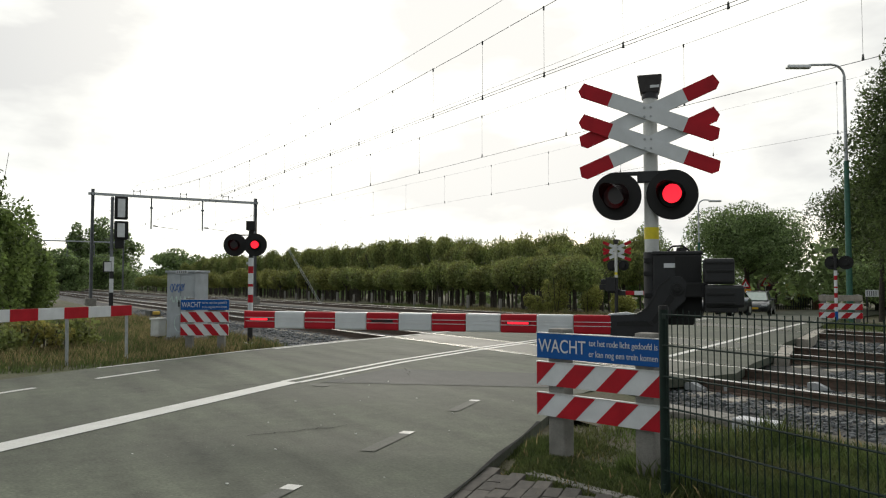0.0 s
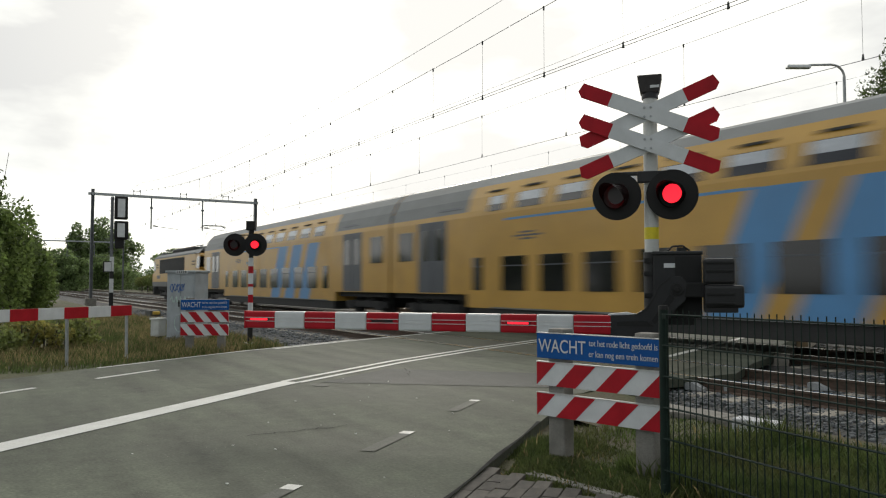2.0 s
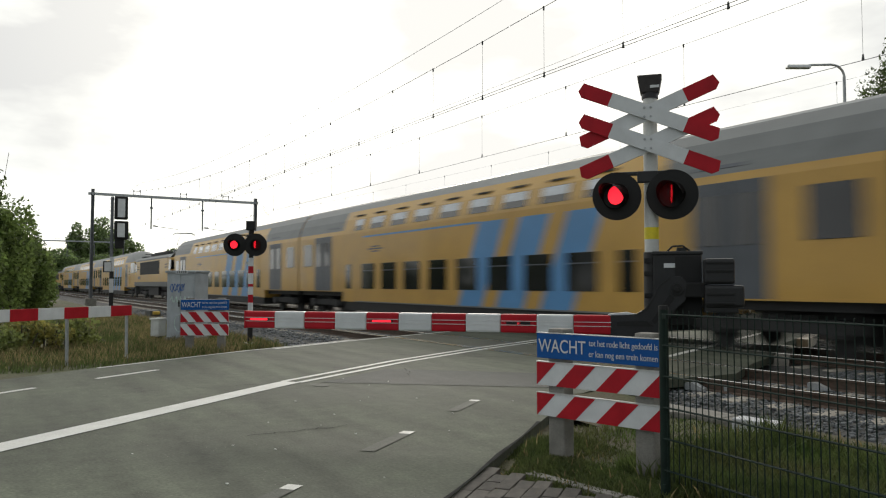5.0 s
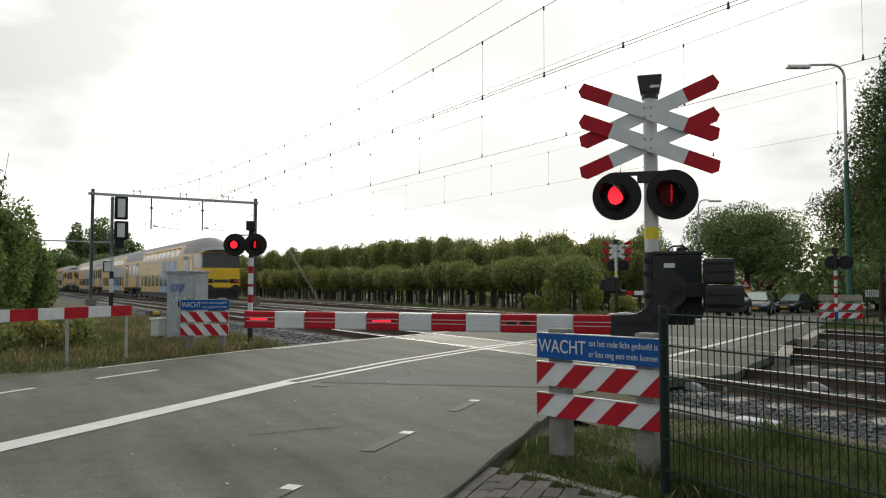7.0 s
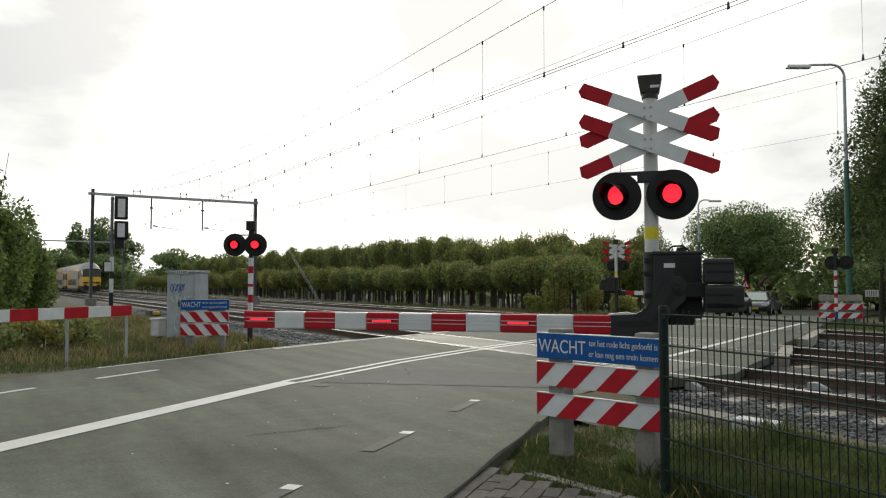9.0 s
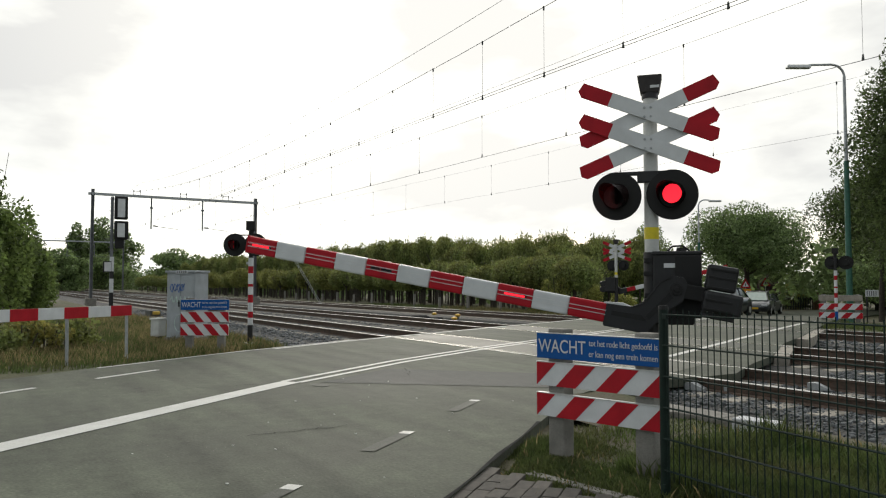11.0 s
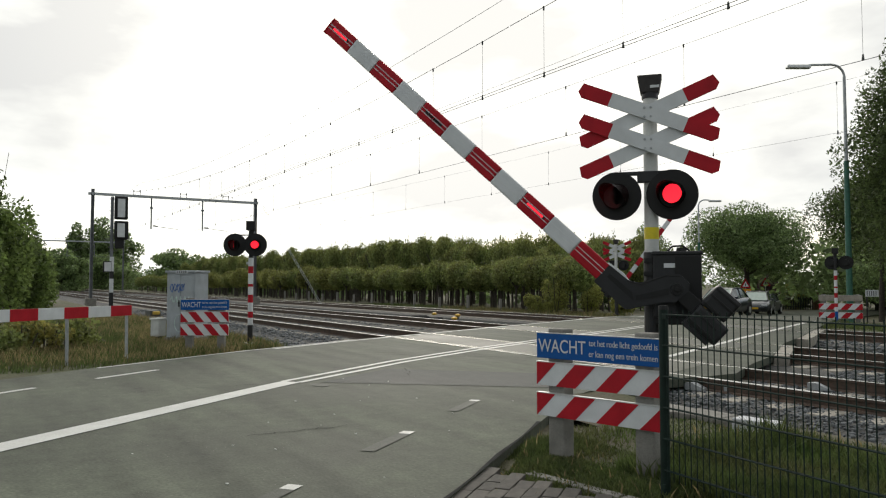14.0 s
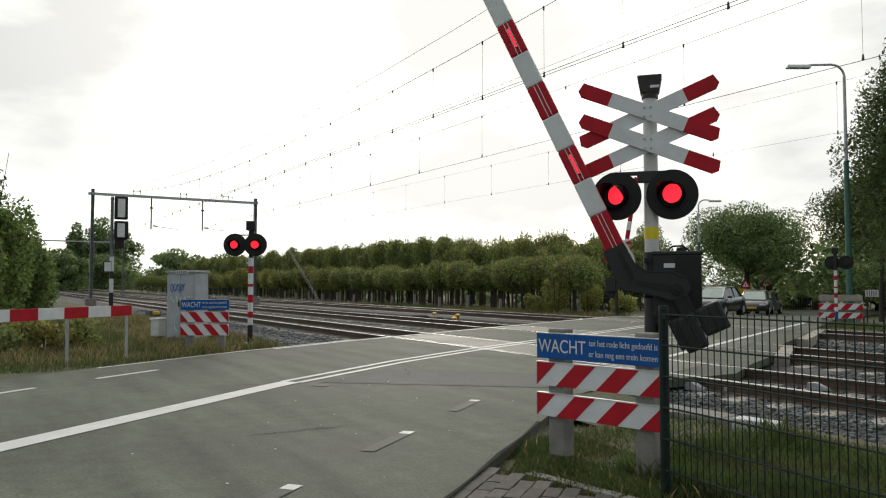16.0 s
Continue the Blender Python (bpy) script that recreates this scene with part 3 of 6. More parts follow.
def lamp_head(parent, x, z, y=0.12, r=0.23, yaw=15):
    b = B()
    rod(b, (x, y - 0.05, z), (x, y, z), r, r, 40)
    bmesh.ops.bevel(b, geom=[e for e in b.edges if abs(e.verts[0].co.y - e.verts[1].co.y) < 1e-5], offset=0.008, segments=2, affect="EDGES")
    part("backplate", b, BLACK_M, parent, "round black backing plate")
    b = B()
    rod(b, (x, y - 0.16, z), (x, y - 0.05, z), 0.11, 0.12, 24)
    part("lamp_housing", b, BLACK_M, parent)
    # visor: a tube over the lens, longest at the top
    b = B()
    n = 28
    ring0, ring1 = [], []
    for i in range(n):
        a = 2 * math.pi * i / n
        ring0.append(b.verts.new((0.112 * math.cos(a), -0.03, 0.112 * math.sin(a))))
        k = 0.045 + 0.15 * max(0.0, math.sin(a) + 0.35) / 1.35
        ring1.append(b.verts.new((0.116 * math.cos(a), k, 0.116 * math.sin(a) - 0.012)))
    for i in range(n):
        b.faces.new((ring0[i], ring0[(i + 1) % n], ring1[(i + 1) % n], ring1[i]))
    bmesh.ops.solidify(b, geom=b.faces[:], thickness=0.004)
    part("visor", b, VISOR, parent, "black sun visor tube", m=pose(x, y + 0.02, z, 0, 0, -yaw))
    b = B()
    rod(b, (0, -0.04, 0), (0, -0.034, 0), 0.110, 0.110, 24)
    part("reflector_cup", b, BLACK_M, parent, m=pose(x, y + 0.02, z, 0, 0, -yaw))
    ob = lens(parent, pose(x, y + 0.062, z, 0, 0, -yaw), 0.086)
    return ob, yaw


def cross_arm(parent, zc, ang, y, red):
    """One sloping board of the diagonal cross, pointed at both ends."""
    L, w = 0.668, 0.066
    m = pose(0.02, y, zc, 0, ang, 0)
    b = B()
    prism(b, [(-0.36, -w), (0.36, -w), (0.36, w), (-0.36, w)], -0.012, 0.012, m)
    arm = part("cross_board", b, WHITE, parent, "white reflective board")
    for s in (-1, 1):
        b = B()
        pts = [(s * 0.36, -w), (s * (L - 0.045), -w), (s * L, -w * 0.35), (s * (L - 0.02), w), (s * 0.36, w)]
        prism(b, pts, -0.0125, 0.0125, m)
        part("red_end", b, red, arm, "red reflective end")


def barrier_unit(m, label, red=RED, reach=4.33):
    t = thing("crossing_barrier", m, label, "level crossing barrier", group="level crossing barriers")
    b = B()
    rod(b, (0, 0, 0.0), (0, 0, 1.62), 0.075, 0.075, 20)
    part("pole_foot", b, BLACK, t, "black lower pole section")
    b = B()
    rod(b, (0, 0, 1.62), (0, 0, 3.06), 0.064, 0.064, 20)
    part("pole", b, POLE_W, t, "pale grey round steel pole", smooth=False)
    b = B()
    rod(b, (0, 0, 1.74), (0, 0, 1.85), 0.0655, 0.0655, 20)
    part("sticker", b, YEL, t, "yellow sticker with worn print")
    # bell housing
    b = B()
    rod(b, (0, 0, 3.05), (0, 0, 3.12), 0.075, 0.075, 20)
    part("cap_collar", b, BLACK, t)
    b = B()
    box(b, -0.11, 0.11, -0.09, 0.10, 3.10, 3.26, 0.012)
    for v in b.verts:
        if v.co.z < 3.15:
            v.co.x *= 0.78
            v.co.y *= 0.78
    part("bell", b, mat("bell_box", (0.035, 0.03, 0.03), 0.5, vary=0.2, scale=20), t, "dark tapered bell housing")
    b = B()
    box(b, -0.085, -0.005, 0.091, 0.094, 3.135, 3.16)
    part("bell_label", b, WHITE, t)
    for zc in (2.905, 2.612):
        cross_arm(t, zc, 22.6, 0.085, red)
        cross_arm(t, zc, -22.6, 0.115, red)
        for dx in (-0.008, 0.048):
            for dz in (-0.042, 0.042):
                b = B()
                rod(b, (dx, 0.12, zc + dz), (dx, 0.138, zc + dz), 0.013, 0.009, 10)
                part("bolt", b, GALV, t)
        b = B()
        box(b, -0.07, 0.07, 0.05, 0.09, zc - 0.03, zc + 0.03, 0.006)
        part("bracket", b, GALV, t)
    # lamp carrier
    b = B()
    box(b, -0.22, 0.36, 0.04, 0.09, 2.33, 2.365, 0.008)
    box(b, -0.06, 0.12, 0.03, 0.10, 2.26, 2.365, 0.01)
    part("lamp_bracket", b, BLACK, t, "black steel lamp bracket")
    l1 = lamp_head(t, 0.304, 2.14, r=0.222, yaw=30)
    l2 = lamp_head(t, -0.186, 2.14, r=0.228, yaw=17)
    # drive box
    b = B()
    box(b, -0.43, -0.005, -0.17, 0.11, 1.02, 1.605, 0.02)
    body = part("drive_box", b, BLACK, t, "black steel barrier drive cabinet")
    b = B()
    box(b, -0.44, 0.0, -0.18, 0.12, 1.59, 1.625, 0.01)
    part("lid", b, BLACK, body)
    b = B()
    box(b, -0.425, -0.20, 0.108, 0.118, 1.06, 1.58, 0.004)
    part("door_panel", b, BLACK_M, body)
    b = B()
    box(b, -0.215, -0.105, 0.112, 0.116, 1.475, 1.515)
    part("name_plate", b, WHITE, body, "small pale plate")
    b = B()
    rod(b, (-0.26, 0.02, 1.62), (-0.26, 0.02, 1.66), 0.05, 0.04, 12)
    tube(b, [(-0.33, 0.03, 1.63), (-0.27, 0.05, 1.675), (-0.18, 0.05, 1.67), (-0.14, 0.03, 1.63)], 0.009)
    part("cable_gland", b, BLACK_M, body)
    for z in (1.2, 1.4, 1.52):
        b = B()
        box(b, -0.01, 0.07, 0.02, 0.09, z, z + 0.045, 0.006)
        part("hinge", b, BLACK_M, body)
    b = B()
    box(b, -0.36, -0.02, -0.12, 0.10, 0.96, 1.05, 0.015)
    part("mount", b, BLACK_M, t)
    b = B()
    box(b, -0.10, 0.10, -0.1, 0.1, 0.0, 0.06, 0.01)
    part("base_plate", b, BLACK, t)
    # moving arm: its own space has the shaft at the origin
    arm = new("arm", None)
    arm.parent, arm.matrix_basis = t, pose(-0.214, 0.19, 1.28)
    b = B()
    pts = [(-0.07, -0.10), (0.0, -0.16), (0.10, -0.30), (0.20, -0.44), (0.58, -0.44), (0.58, -0.235), (0.36, -0.225), (0.27, -0.17), (0.16, 0.04), (0.07, 0.12), (-0.04, 0.12), (-0.09, 0.05)]
    prism(b, pts, -0.055, 0.045)
    bmesh.ops.bevel(b, geom=b.edges[:], offset=0.008, segments=2, affect="EDGES")
    cast = part("arm_casting", b, BLACK, arm, "black cast arm bracket")
    b = B()
    rod(b, (0, 0.03, 0), (0, 0.075, 0), 0.055, 0.05, 18)
    rod(b, (0, 0.07, 0), (0, 0.09, 0), 0.025, 0.02, 10)
    part("hub", b, BLACK_M, arm)
    b = B()
    prism(b, [(0.20, -0.33), (0.52, -0.33), (0.52, -0.29), (0.26, -0.28)], 0.045, 0.055)
    prism(b, [(0.02, -0.08), (0.19, -0.31), (0.22, -0.28), (0.06, -0.04)], 0.045, 0.056)
    part("rib", b, BLACK_M, arm)
    b = B()
    tube(b, [(0.06, 0.05, 0.10), (0.15, 0.055, 0.03), (0.26, 0.055, -0.18), (0.36, 0.05, -0.232)], 0.004)
    part("cable", b, BLACK_M, arm)
    b = B()
    prism(b, [(0.50, -0.236), (0.60, -0.236), (0.60, -0.225), (0.44, -0.205), (0.36, -0.222)], -0.045, 0.035)
    part("clamp_plate", b, ALU, arm, "pale metal clamp plate")
    # counterweight
    b = B()
    box(b, -0.55, -0.225, -0.16, 0.12, -0.16, 0.04, 0.03)
    box(b, -0.475, -0.225, -0.16, 0.12, 0.045, 0.27, 0.025)
    box(b, -0.50, -0.225, -0.14, 0.10, -0.2, -0.14, 0.01)
    part("counterweight", b, BLACK, arm, "stacked black counterweight blocks")
    b = B()
    for z in (-0.13, -0.05, 0.06, 0.15, 0.22):
        box(b, -0.47, -0.235, 0.115, 0.13, z, z + 0.02, 0.004)
    part("weight_rib", b, BLACK_M, arm)
    b = B()
    box(b, -0.26, -0.05, -0.06, 0.04, -0.07, 0.06, 0.01)
    part("weight_lever", b, BLACK_M, arm)
    # the striped boom
    seg = (reach - 0.57) / 11
    leds = []
    for i in range(11):
        x1 = reach - seg * i
        x0 = x1 - seg
        b = B()
        box(b, x0, x1, -0.05, 0.04, -0.41, -0.235, 0.018)
        s = part("boom_section", b, red if i % 2 == 0 else WHITE, arm, "red boom section" if i % 2 == 0 else "white boom section")
        b = B()
        for z in (-0.337, -0.300):
            box(b, x0, x1, 0.039, 0.0425, z - 0.003, z + 0.003)
        part("boom_strip", b, ALU, s, "thin metal strip")
        if i in (0, 4, 8):
            xm = (x0 + x1) / 2
            b = B()
            box(b, xm - 0.115, xm + 0.115, 0.040, 0.0425, -0.331, -0.306)
            part("lamp_slot", b, BLACK_M, s)
            b = B()
            box(b, -0.10, 0.10, -0.004, 0.004, -0.010, 0.010)
            me = bpy.data.meshes.new("boom_lamp")
            b.to_mesh(me)
            b.free()
            me.materials.append(LED)
            me.materials.append(LED_OFF)
            for p in me.polygons:
                p.material_index = 0 if p.normal.y > 0.5 else 1
            lo = new("boom_lamp", me)
            lo.parent, lo.matrix_basis = arm, pose(xm, 0.050, -0.318)
            lo["label"] = "small red boom lamp"
            leds.append(lo)
    b = B()
    box(b, reach - 0.01, reach + 0.01, -0.055, 0.045, -0.415, -0.23, 0.008)
    part("boom_tip_cap", b, red, arm)
    return t, arm, l1, l2, leds


BOOM = [(-1.0, 0), (9.85, 0), (10.2, 1.6), (10.6, 6.0), (11.3, 13.8), (11.5, 16.2), (12, 21.6), (12.5, 26.8), (13, 32.1), (13.5, 37.4), (14, 43.0), (14.5, 48.4),
        (15, 54.0), (15.5, 59.4), (16, 65.0), (17, 75.5)]
B_AZ = 221.6
near_barrier = barrier_unit(pose(-4.815, 5.24, -0.02, 0, 0, B_AZ), "half barrier with striped boom, double warning cross and red lights")
far_barrier = barrier_unit(pose(-23.3, 23.15, -0.03, 0, 0, 30.0), "far half barrier with striped boom and warning cross beside the road", reach=4.75)


def light_mast(m, label, tall=2.75, facing=True):
    t = thing("warning_light", m, label, "level crossing light", group="crossing warning lights")
    b = B()
    rod(b, (0, 0, 0), (0, 0, 0.03), 0.14, 0.14, 16)
    part("base_plate", b, GALV, t)
    bands = [(0.03, 0.42, BLUE if not facing else BLACK), (0.42, 0.58, WHITE), (0.58, 0.72, RED), (0.72, 0.92, WHITE), (0.92, 1.1, RED), (1.1, 1.28, WHITE), (1.28, 1.34, RED), (1.34, 1.58, WHITE), (1.58, 1.74, RED), (1.74, 1.93, WHITE)]
    for z0, z1, mm in bands:
        b = B()
        rod(b, (0, 0, z0), (0, 0, z1), 0.058, 0.058, 16)
        part("pole_band", b, mm, t, "dark pole foot" if mm in (BLUE, BLACK) else ("red pole band" if mm == RED else "white pole band"))
    b = B()
    rod(b, (0, 0, 1.93), (0, 0, 2.5), 0.05, 0.05, 14)
    part("pole_top", b, BLACK, t)
    b = B()
    box(b, -0.10, 0.10, -0.08, 0.10, 2.55, 2.76, 0.015)
    rod(b, (0, 0, 2.42), (0, 0, 2.56), 0.06, 0.06, 12)
    part("bell", b, BLACK_M, t, "black bell housing")
    b = B()
    box(b, -0.24, 0.36, 0.03, 0.07, 2.43, 2.455, 0.006)
    part("lamp_bracket", b, BLACK, t)
    l1 = lamp_head(t, 0.34, 2.22, r=0.255, yaw=8)
    l2 = lamp_head(t, -0.12, 2.22, r=0.255, yaw=-12)
    b = B()
    box(b, 0.06, 0.10, -0.03, 0.03, 1.78, 1.84, 0.005)
    part("clip", b, GALV, t)
    return t, l1, l2


left_light = light_mast(pose(-16.55, 5.11, -0.03, 0, 0, 240), "red flashing crossing light on a red and white banded pole")
right_light = light_mast(pose(-15.75, 26.8, -0.12, 0, 0, 22), "dark crossing light on a red and white banded pole", facing=False)


FRONT = Matrix.Rotation(math.pi / 2, 4, "X")


def text(body, size, m, parent, material=None, name="lettering", width=None, depth=0.001):
    cu = bpy.data.curves.new(name, "FONT")
    cu.body, cu.size, cu.extrude = body, size, depth
    cu.align_x, cu.align_y = "LEFT", "BOTTOM_BASELINE"
    tmp = bpy.data.objects.new(name, cu)
    scene.collection.objects.link(tmp)
    me = bpy.data.meshes.new_from_object(tmp.evaluated_get(bpy.context.evaluated_depsgraph_get()))
    bpy.data.objects.remove(tmp)
    xs = [v.co.x for v in me.vertices]
    k = (width / (max(xs) - min(xs))) if width else 1.0
    x0 = min(xs)
    for v in me.vertices:
        v.co.x = (v.co.x - x0) * k
    me.materials.clear()
    me.materials.append(material or WHITE)
    ob = new(name, me)
    ob.parent, ob.matrix_basis = parent, m
    return ob


def striped_panel(t, z0, z1, w, slant, red=RED, y=0.0):
    """A board with slanted red and white bars, from x=0 to w."""
    b = B()
    box(b, 0, w, y + 0.003, y + 0.03, z0, z1, 0.002)
    p = part("striped_board", b, WHITE, t, "white board with slanted red bars")
    hgt = z1 - z0
    pitch = w / 3.03
    sh = hgt * slant
    for i in range(-1, 5):
        a = i * pitch - (0.5 * pitch if slant > 0 else 0.0)
        q = [(a, z0), (a + pitch * 0.5, z0), (a + pitch * 0.5 + sh, z1), (a + sh, z1)]
        # clip to the board
        def clip(poly, xc, keep):
            res = []
            for j in range(len(poly)):
                (xa, za), (xb, zb) = poly[j], poly[(j + 1) % len(poly)]
                ina, inb = keep(xa), keep(xb)
                if ina:
                    res.append((xa, za))
                if ina != inb:
                    f = (xc - xa) / (xb - xa)
                    res.append((xc, za + f * (zb - za)))
            return res
        q = clip(q, 0.0, lambda v: v >= 0.0)
        if len(q) > 2:
            q = clip(q, w, lambda v: v <= w)
        if len(q) > 2:
            b = B()
            prism(b, q, y, y + 0.0035)
            part("red_bar", b, red, p, "slanted red bar")
    b = B()
    box(b, -0.004, w + 0.004, y - 0.001, y + 0.034, z1 - 0.001, z1 + 0.006)
    part("board_edge", b, ALU, p)
    return p


def warning_board(m, label, w, z, slant=1.0, lettered=True):
    """Concrete posts with a blue notice above two striped boards; the face is towards -y."""
    t = thing("warning_board", m, label, "warning sign", group="wait signs")
    for x in (0.16, w - 0.17):
        b = B()
        box(b, x - 0.075, x + 0.075, 0.035, 0.17, -0.15, z[5] + 0.035, 0.015)
        part("post", b, CONC, t, "weathered concrete post")
    striped_panel(t, z[0], z[1], w, slant)
    striped_panel(t, z[2], z[3], w, slant)
    b = B()
    box(b, 0.0, w, 0.002, 0.032, z[4], z[5], 0.004)
    p = part("notice_board", b, BLUE, t, "blue notice board with white lettering")
    b = B()
    box(b, -0.004, w + 0.004, -0.001, 0.036, z[5] - 0.001, z[5] + 0.005)
    part("board_edge", b, ALU, p)
    hh = z[5] - z[4]
    if lettered:
        text("WACHT", hh * 0.74, Matrix.Translation((0.02, -0.001, z[4] + 0.26 * hh)) @ FRONT, p, width=w * 0.40)
        text("tot het rode licht gedoofd is", hh * 0.33, Matrix.Translation((w * 0.445, -0.001, z[4] + 0.60 * hh)) @ FRONT, p, width=w * 0.515)
        text("er kan nog een trein komen", hh * 0.33, Matrix.Translation((w * 0.445, -0.001, z[4] + 0.19 * hh)) @ FRONT, p, width=w * 0.515)
    return t




def face(x0, y0, x1, y1, z=0.0):
    """A pose whose x runs from the first point to the second."""
    return pose(x0, y0, z, 0, 0, math.degrees(math.atan2(y1 - y0, x1 - x0)))


warning_board(face(-4.67, 3.76, -3.60, 4.04, -0.03), "blue wait notice above two red-white striped boards on posts", 1.09, (0.303, 0.480, 0.540, 0.722, 0.753, 0.950), 1.0)
warning_board(face(-15.75, 3.42, -15.28, 4.2, -0.05), "small blue wait notice above two striped boards on concrete posts", 0.98, (0.31, 0.54, 0.58, 0.79, 0.83, 1.04), -0.85)
back = warning_board(face(-16.95, 27.65, -14.85, 28.5, -0.12), "weathered wooden and striped boards on concrete posts beside the road", 1.5, (0.12, 0.34, 0.45, 0.68, 0.78, 1.0), 0.9, lettered=False)
for c in back.children_recursive:
    if c.name.startswith("notice_board"):
        c.data.materials[0] = CONC_W
        c["label"] = "plain pale grey board"
back2 = warning_board(face(-23.3, 25.2, -21.4, 25.7, -0.1), "striped boards on concrete posts behind the far barrier", 1.5, (0.15, 0.38, 0.48, 0.7, 0.75, 0.9), 0.9, lettered=False)
for c in back2.children_recursive:
    if c.name.startswith("notice_board"):
        c.data.materials[0] = CONC_W


# ---------------- mesh fence ----------------
def build_fence():
    x0, x1, yf = -3.40, 1.1, 3.80
    t = thing("mesh_fence", pose(x0, yf, 0, 0, 0, -5.5), "dark green welded wire mesh fence with a steel post", "fence")
    L = x1 - x0
    for px in (0.0, 2.52):
        b = B()
        rod(b, (px, 0, -0.1), (px, 0, 1.14), 0.031, 0.031, 16)
        p = part("post", b, GREEN, t, "dark green steel post")
        b = B()
        rod(b, (px, 0, 1.14), (px, 0, 1.165), 0.035, 0.030, 16)
        part("post_cap", b, BLACK_M, p)
    b = B()
    box(b, 0, 0.03, -0.032, -0.02, -0.013, 0.013)
    box(b, 0.035, 0.075, -0.045, -0.03, 1.08, 1.11, 0.004)
    part("clamp", b, GREEN, t)
    b = B()
    rod(b, (0, 0, 0), (0, 0, 1.09), 0.0035, 0.0035, 6)
    me = mesh_of(b, "bar", GREEN)
    x = 0.06
    while x < L:
        piece("bar", me, t, pose(x, -0.032, 0.05 + 0.004 * math.sin(x * 37)))
        x += 0.05
    b = B()
    rod(b, (0.03, 0, 0), (L, 0, 0), 0.0045, 0.0045, 6)
    me = mesh_of(b, "wire", GREEN)
    for z in (0.11, 0.31, 0.51, 0.71, 0.91, 1.11):
        piece("wire", me, t, pose(0, -0.024, z))
        piece("wire", me, t, pose(0, -0.040, z))


def build_rail_fence():
    t = thing("barrier_rail", face(-12.94, -0.08, -14.89, 2.33, -0.05), "red and white striped guard rail on grey posts", "guard rail")
    L = math.hypot(1.95, 2.41)
    n = 6
    for i in range(n):
        b = B()
        box(b, L - (i + 1) * L / n + 0.002, L - i * L / n, -0.03, 0.0, 0.775, 0.965, 0.004)
        part("rail_section", b, RED if i % 2 == 0 else WHITE, t, "red rail section" if i % 2 == 0 else "white rail section")
    for x in (L - 0.05, L - 1.42, L - 2.8):
        b = B()
        rod(b, (x, 0.03, -0.1), (x - 0.02, 0.03, 0.93), 0.028, 0.028, 12)
        part("post", b, GALV, t, "grey steel post")


def build_cabinet():
    t = thing("relay_cabinet", face(-18.62, 3.72, -17.85, 4.36, -0.08), "grey steel signalling cabinet with faded scrawls", "cabinet")
    w, d, hh = 0.80, 0.5, 1.66
    b = B()
    box(b, 0, w, 0, d, 0.12, hh, 0.012)
    body = part("body", b, CABINET, t)
    b = B()
    box(b, -0.03, w + 0.03, -0.04, d + 0.03, hh, hh + 0.05, 0.01)
    part("lid", b, CABINET, t)
    b = B()
    box(b, -0.04, w + 0.04, -0.04, d + 0.04, -0.1, 0.12, 0.01)
    part("plinth", b, CONC, t)
    for k in (0, 1):
        b = B()
        box(b, 0.03 + k * (w / 2 - 0.01), w / 2 - 0.01 + k * (w / 2 - 0.02), -0.014, 0.0, 0.16, hh - 0.04, 0.004)
        part("door", b, CABINET, body, "grey cabinet door")
    b = B()
    box(b, w / 2 - 0.05, w / 2 - 0.02, -0.035, -0.013, 0.85, 1.0, 0.004)
    part("handle", b, BLACK, body)
    b = B()
    box(b, 0.28, 0.62, -0.048, -0.040, hh - 0.02, hh + 0.045)
    pl = part("name_plate", b, WHITE, t, "white plate with dark marks")
    b = B()
    for i in range(5):
        box(b, 0.31 + i * 0.06, 0.345 + i * 0.06, -0.051, -0.047, hh - 0.005, hh + 0.032)
    part("dark_mark", b, BLACK_M, pl)
    SCR = mat("faded_blue_spray", (0.05, 0.13, 0.36), 0.6, vary=0.4, scale=12)
    SCR2 = mat("pale_spray", (0.50, 0.60, 0.56), 0.6, vary=0.3, scale=8)
    rng = random.Random(3)
    b = B()
    p = Vector((0.14, -0.017, 1.32))
    pts = []
    for i in range(34):
        pts.append((0.10 + i * 0.0125 + 0.03 * math.sin(i * 1.7), -0.017, 1.30 + 0.09 * math.sin(i * 1.25) + 0.03 * math.sin(i * 2.9)))
    tube(b, pts, 0.008, 4)
    part("scrawl", b, SCR, body, "faded blue spray scrawl")
    b = B()
    pts = [(0.12 + i * 0.018 + 0.03 * math.sin(i), -0.016, 1.02 + 0.08 * math.sin(i * 1.9)) for i in range(30)]
    tube(b, pts, 0.012, 4)
    pts = [(0.38 + 0.14 * math.cos(a * 0.35), -0.016, 0.46 + 0.2 * math.sin(a * 0.35)) for a in range(17)]
    tube(b, pts, 0.010, 4)
    part("scrawl", b, SCR2, body, "pale spray scrawl")
    # small box beside it
    s = thing("junction_box", face(-18.95, 3.42, -18.7, 3.62, -0.05), "small pale grey junction box beside the cabinet", "junction box")
    b = B()
    box(b, 0, 0.24, 0, 0.26, 0.10, 0.50, 0.015)
    part("body", b, POLE_W, s)
    b = B()
    box(b, -0.02, 0.26, -0.02, 0.28, 0.50, 0.54, 0.01)
    part("lid", b, POLE_W, s)
    b = B()
    box(b, 0.06, 0.18, 0.06, 0.20, -0.08, 0.11)
    part("foot", b, BLACK, s)


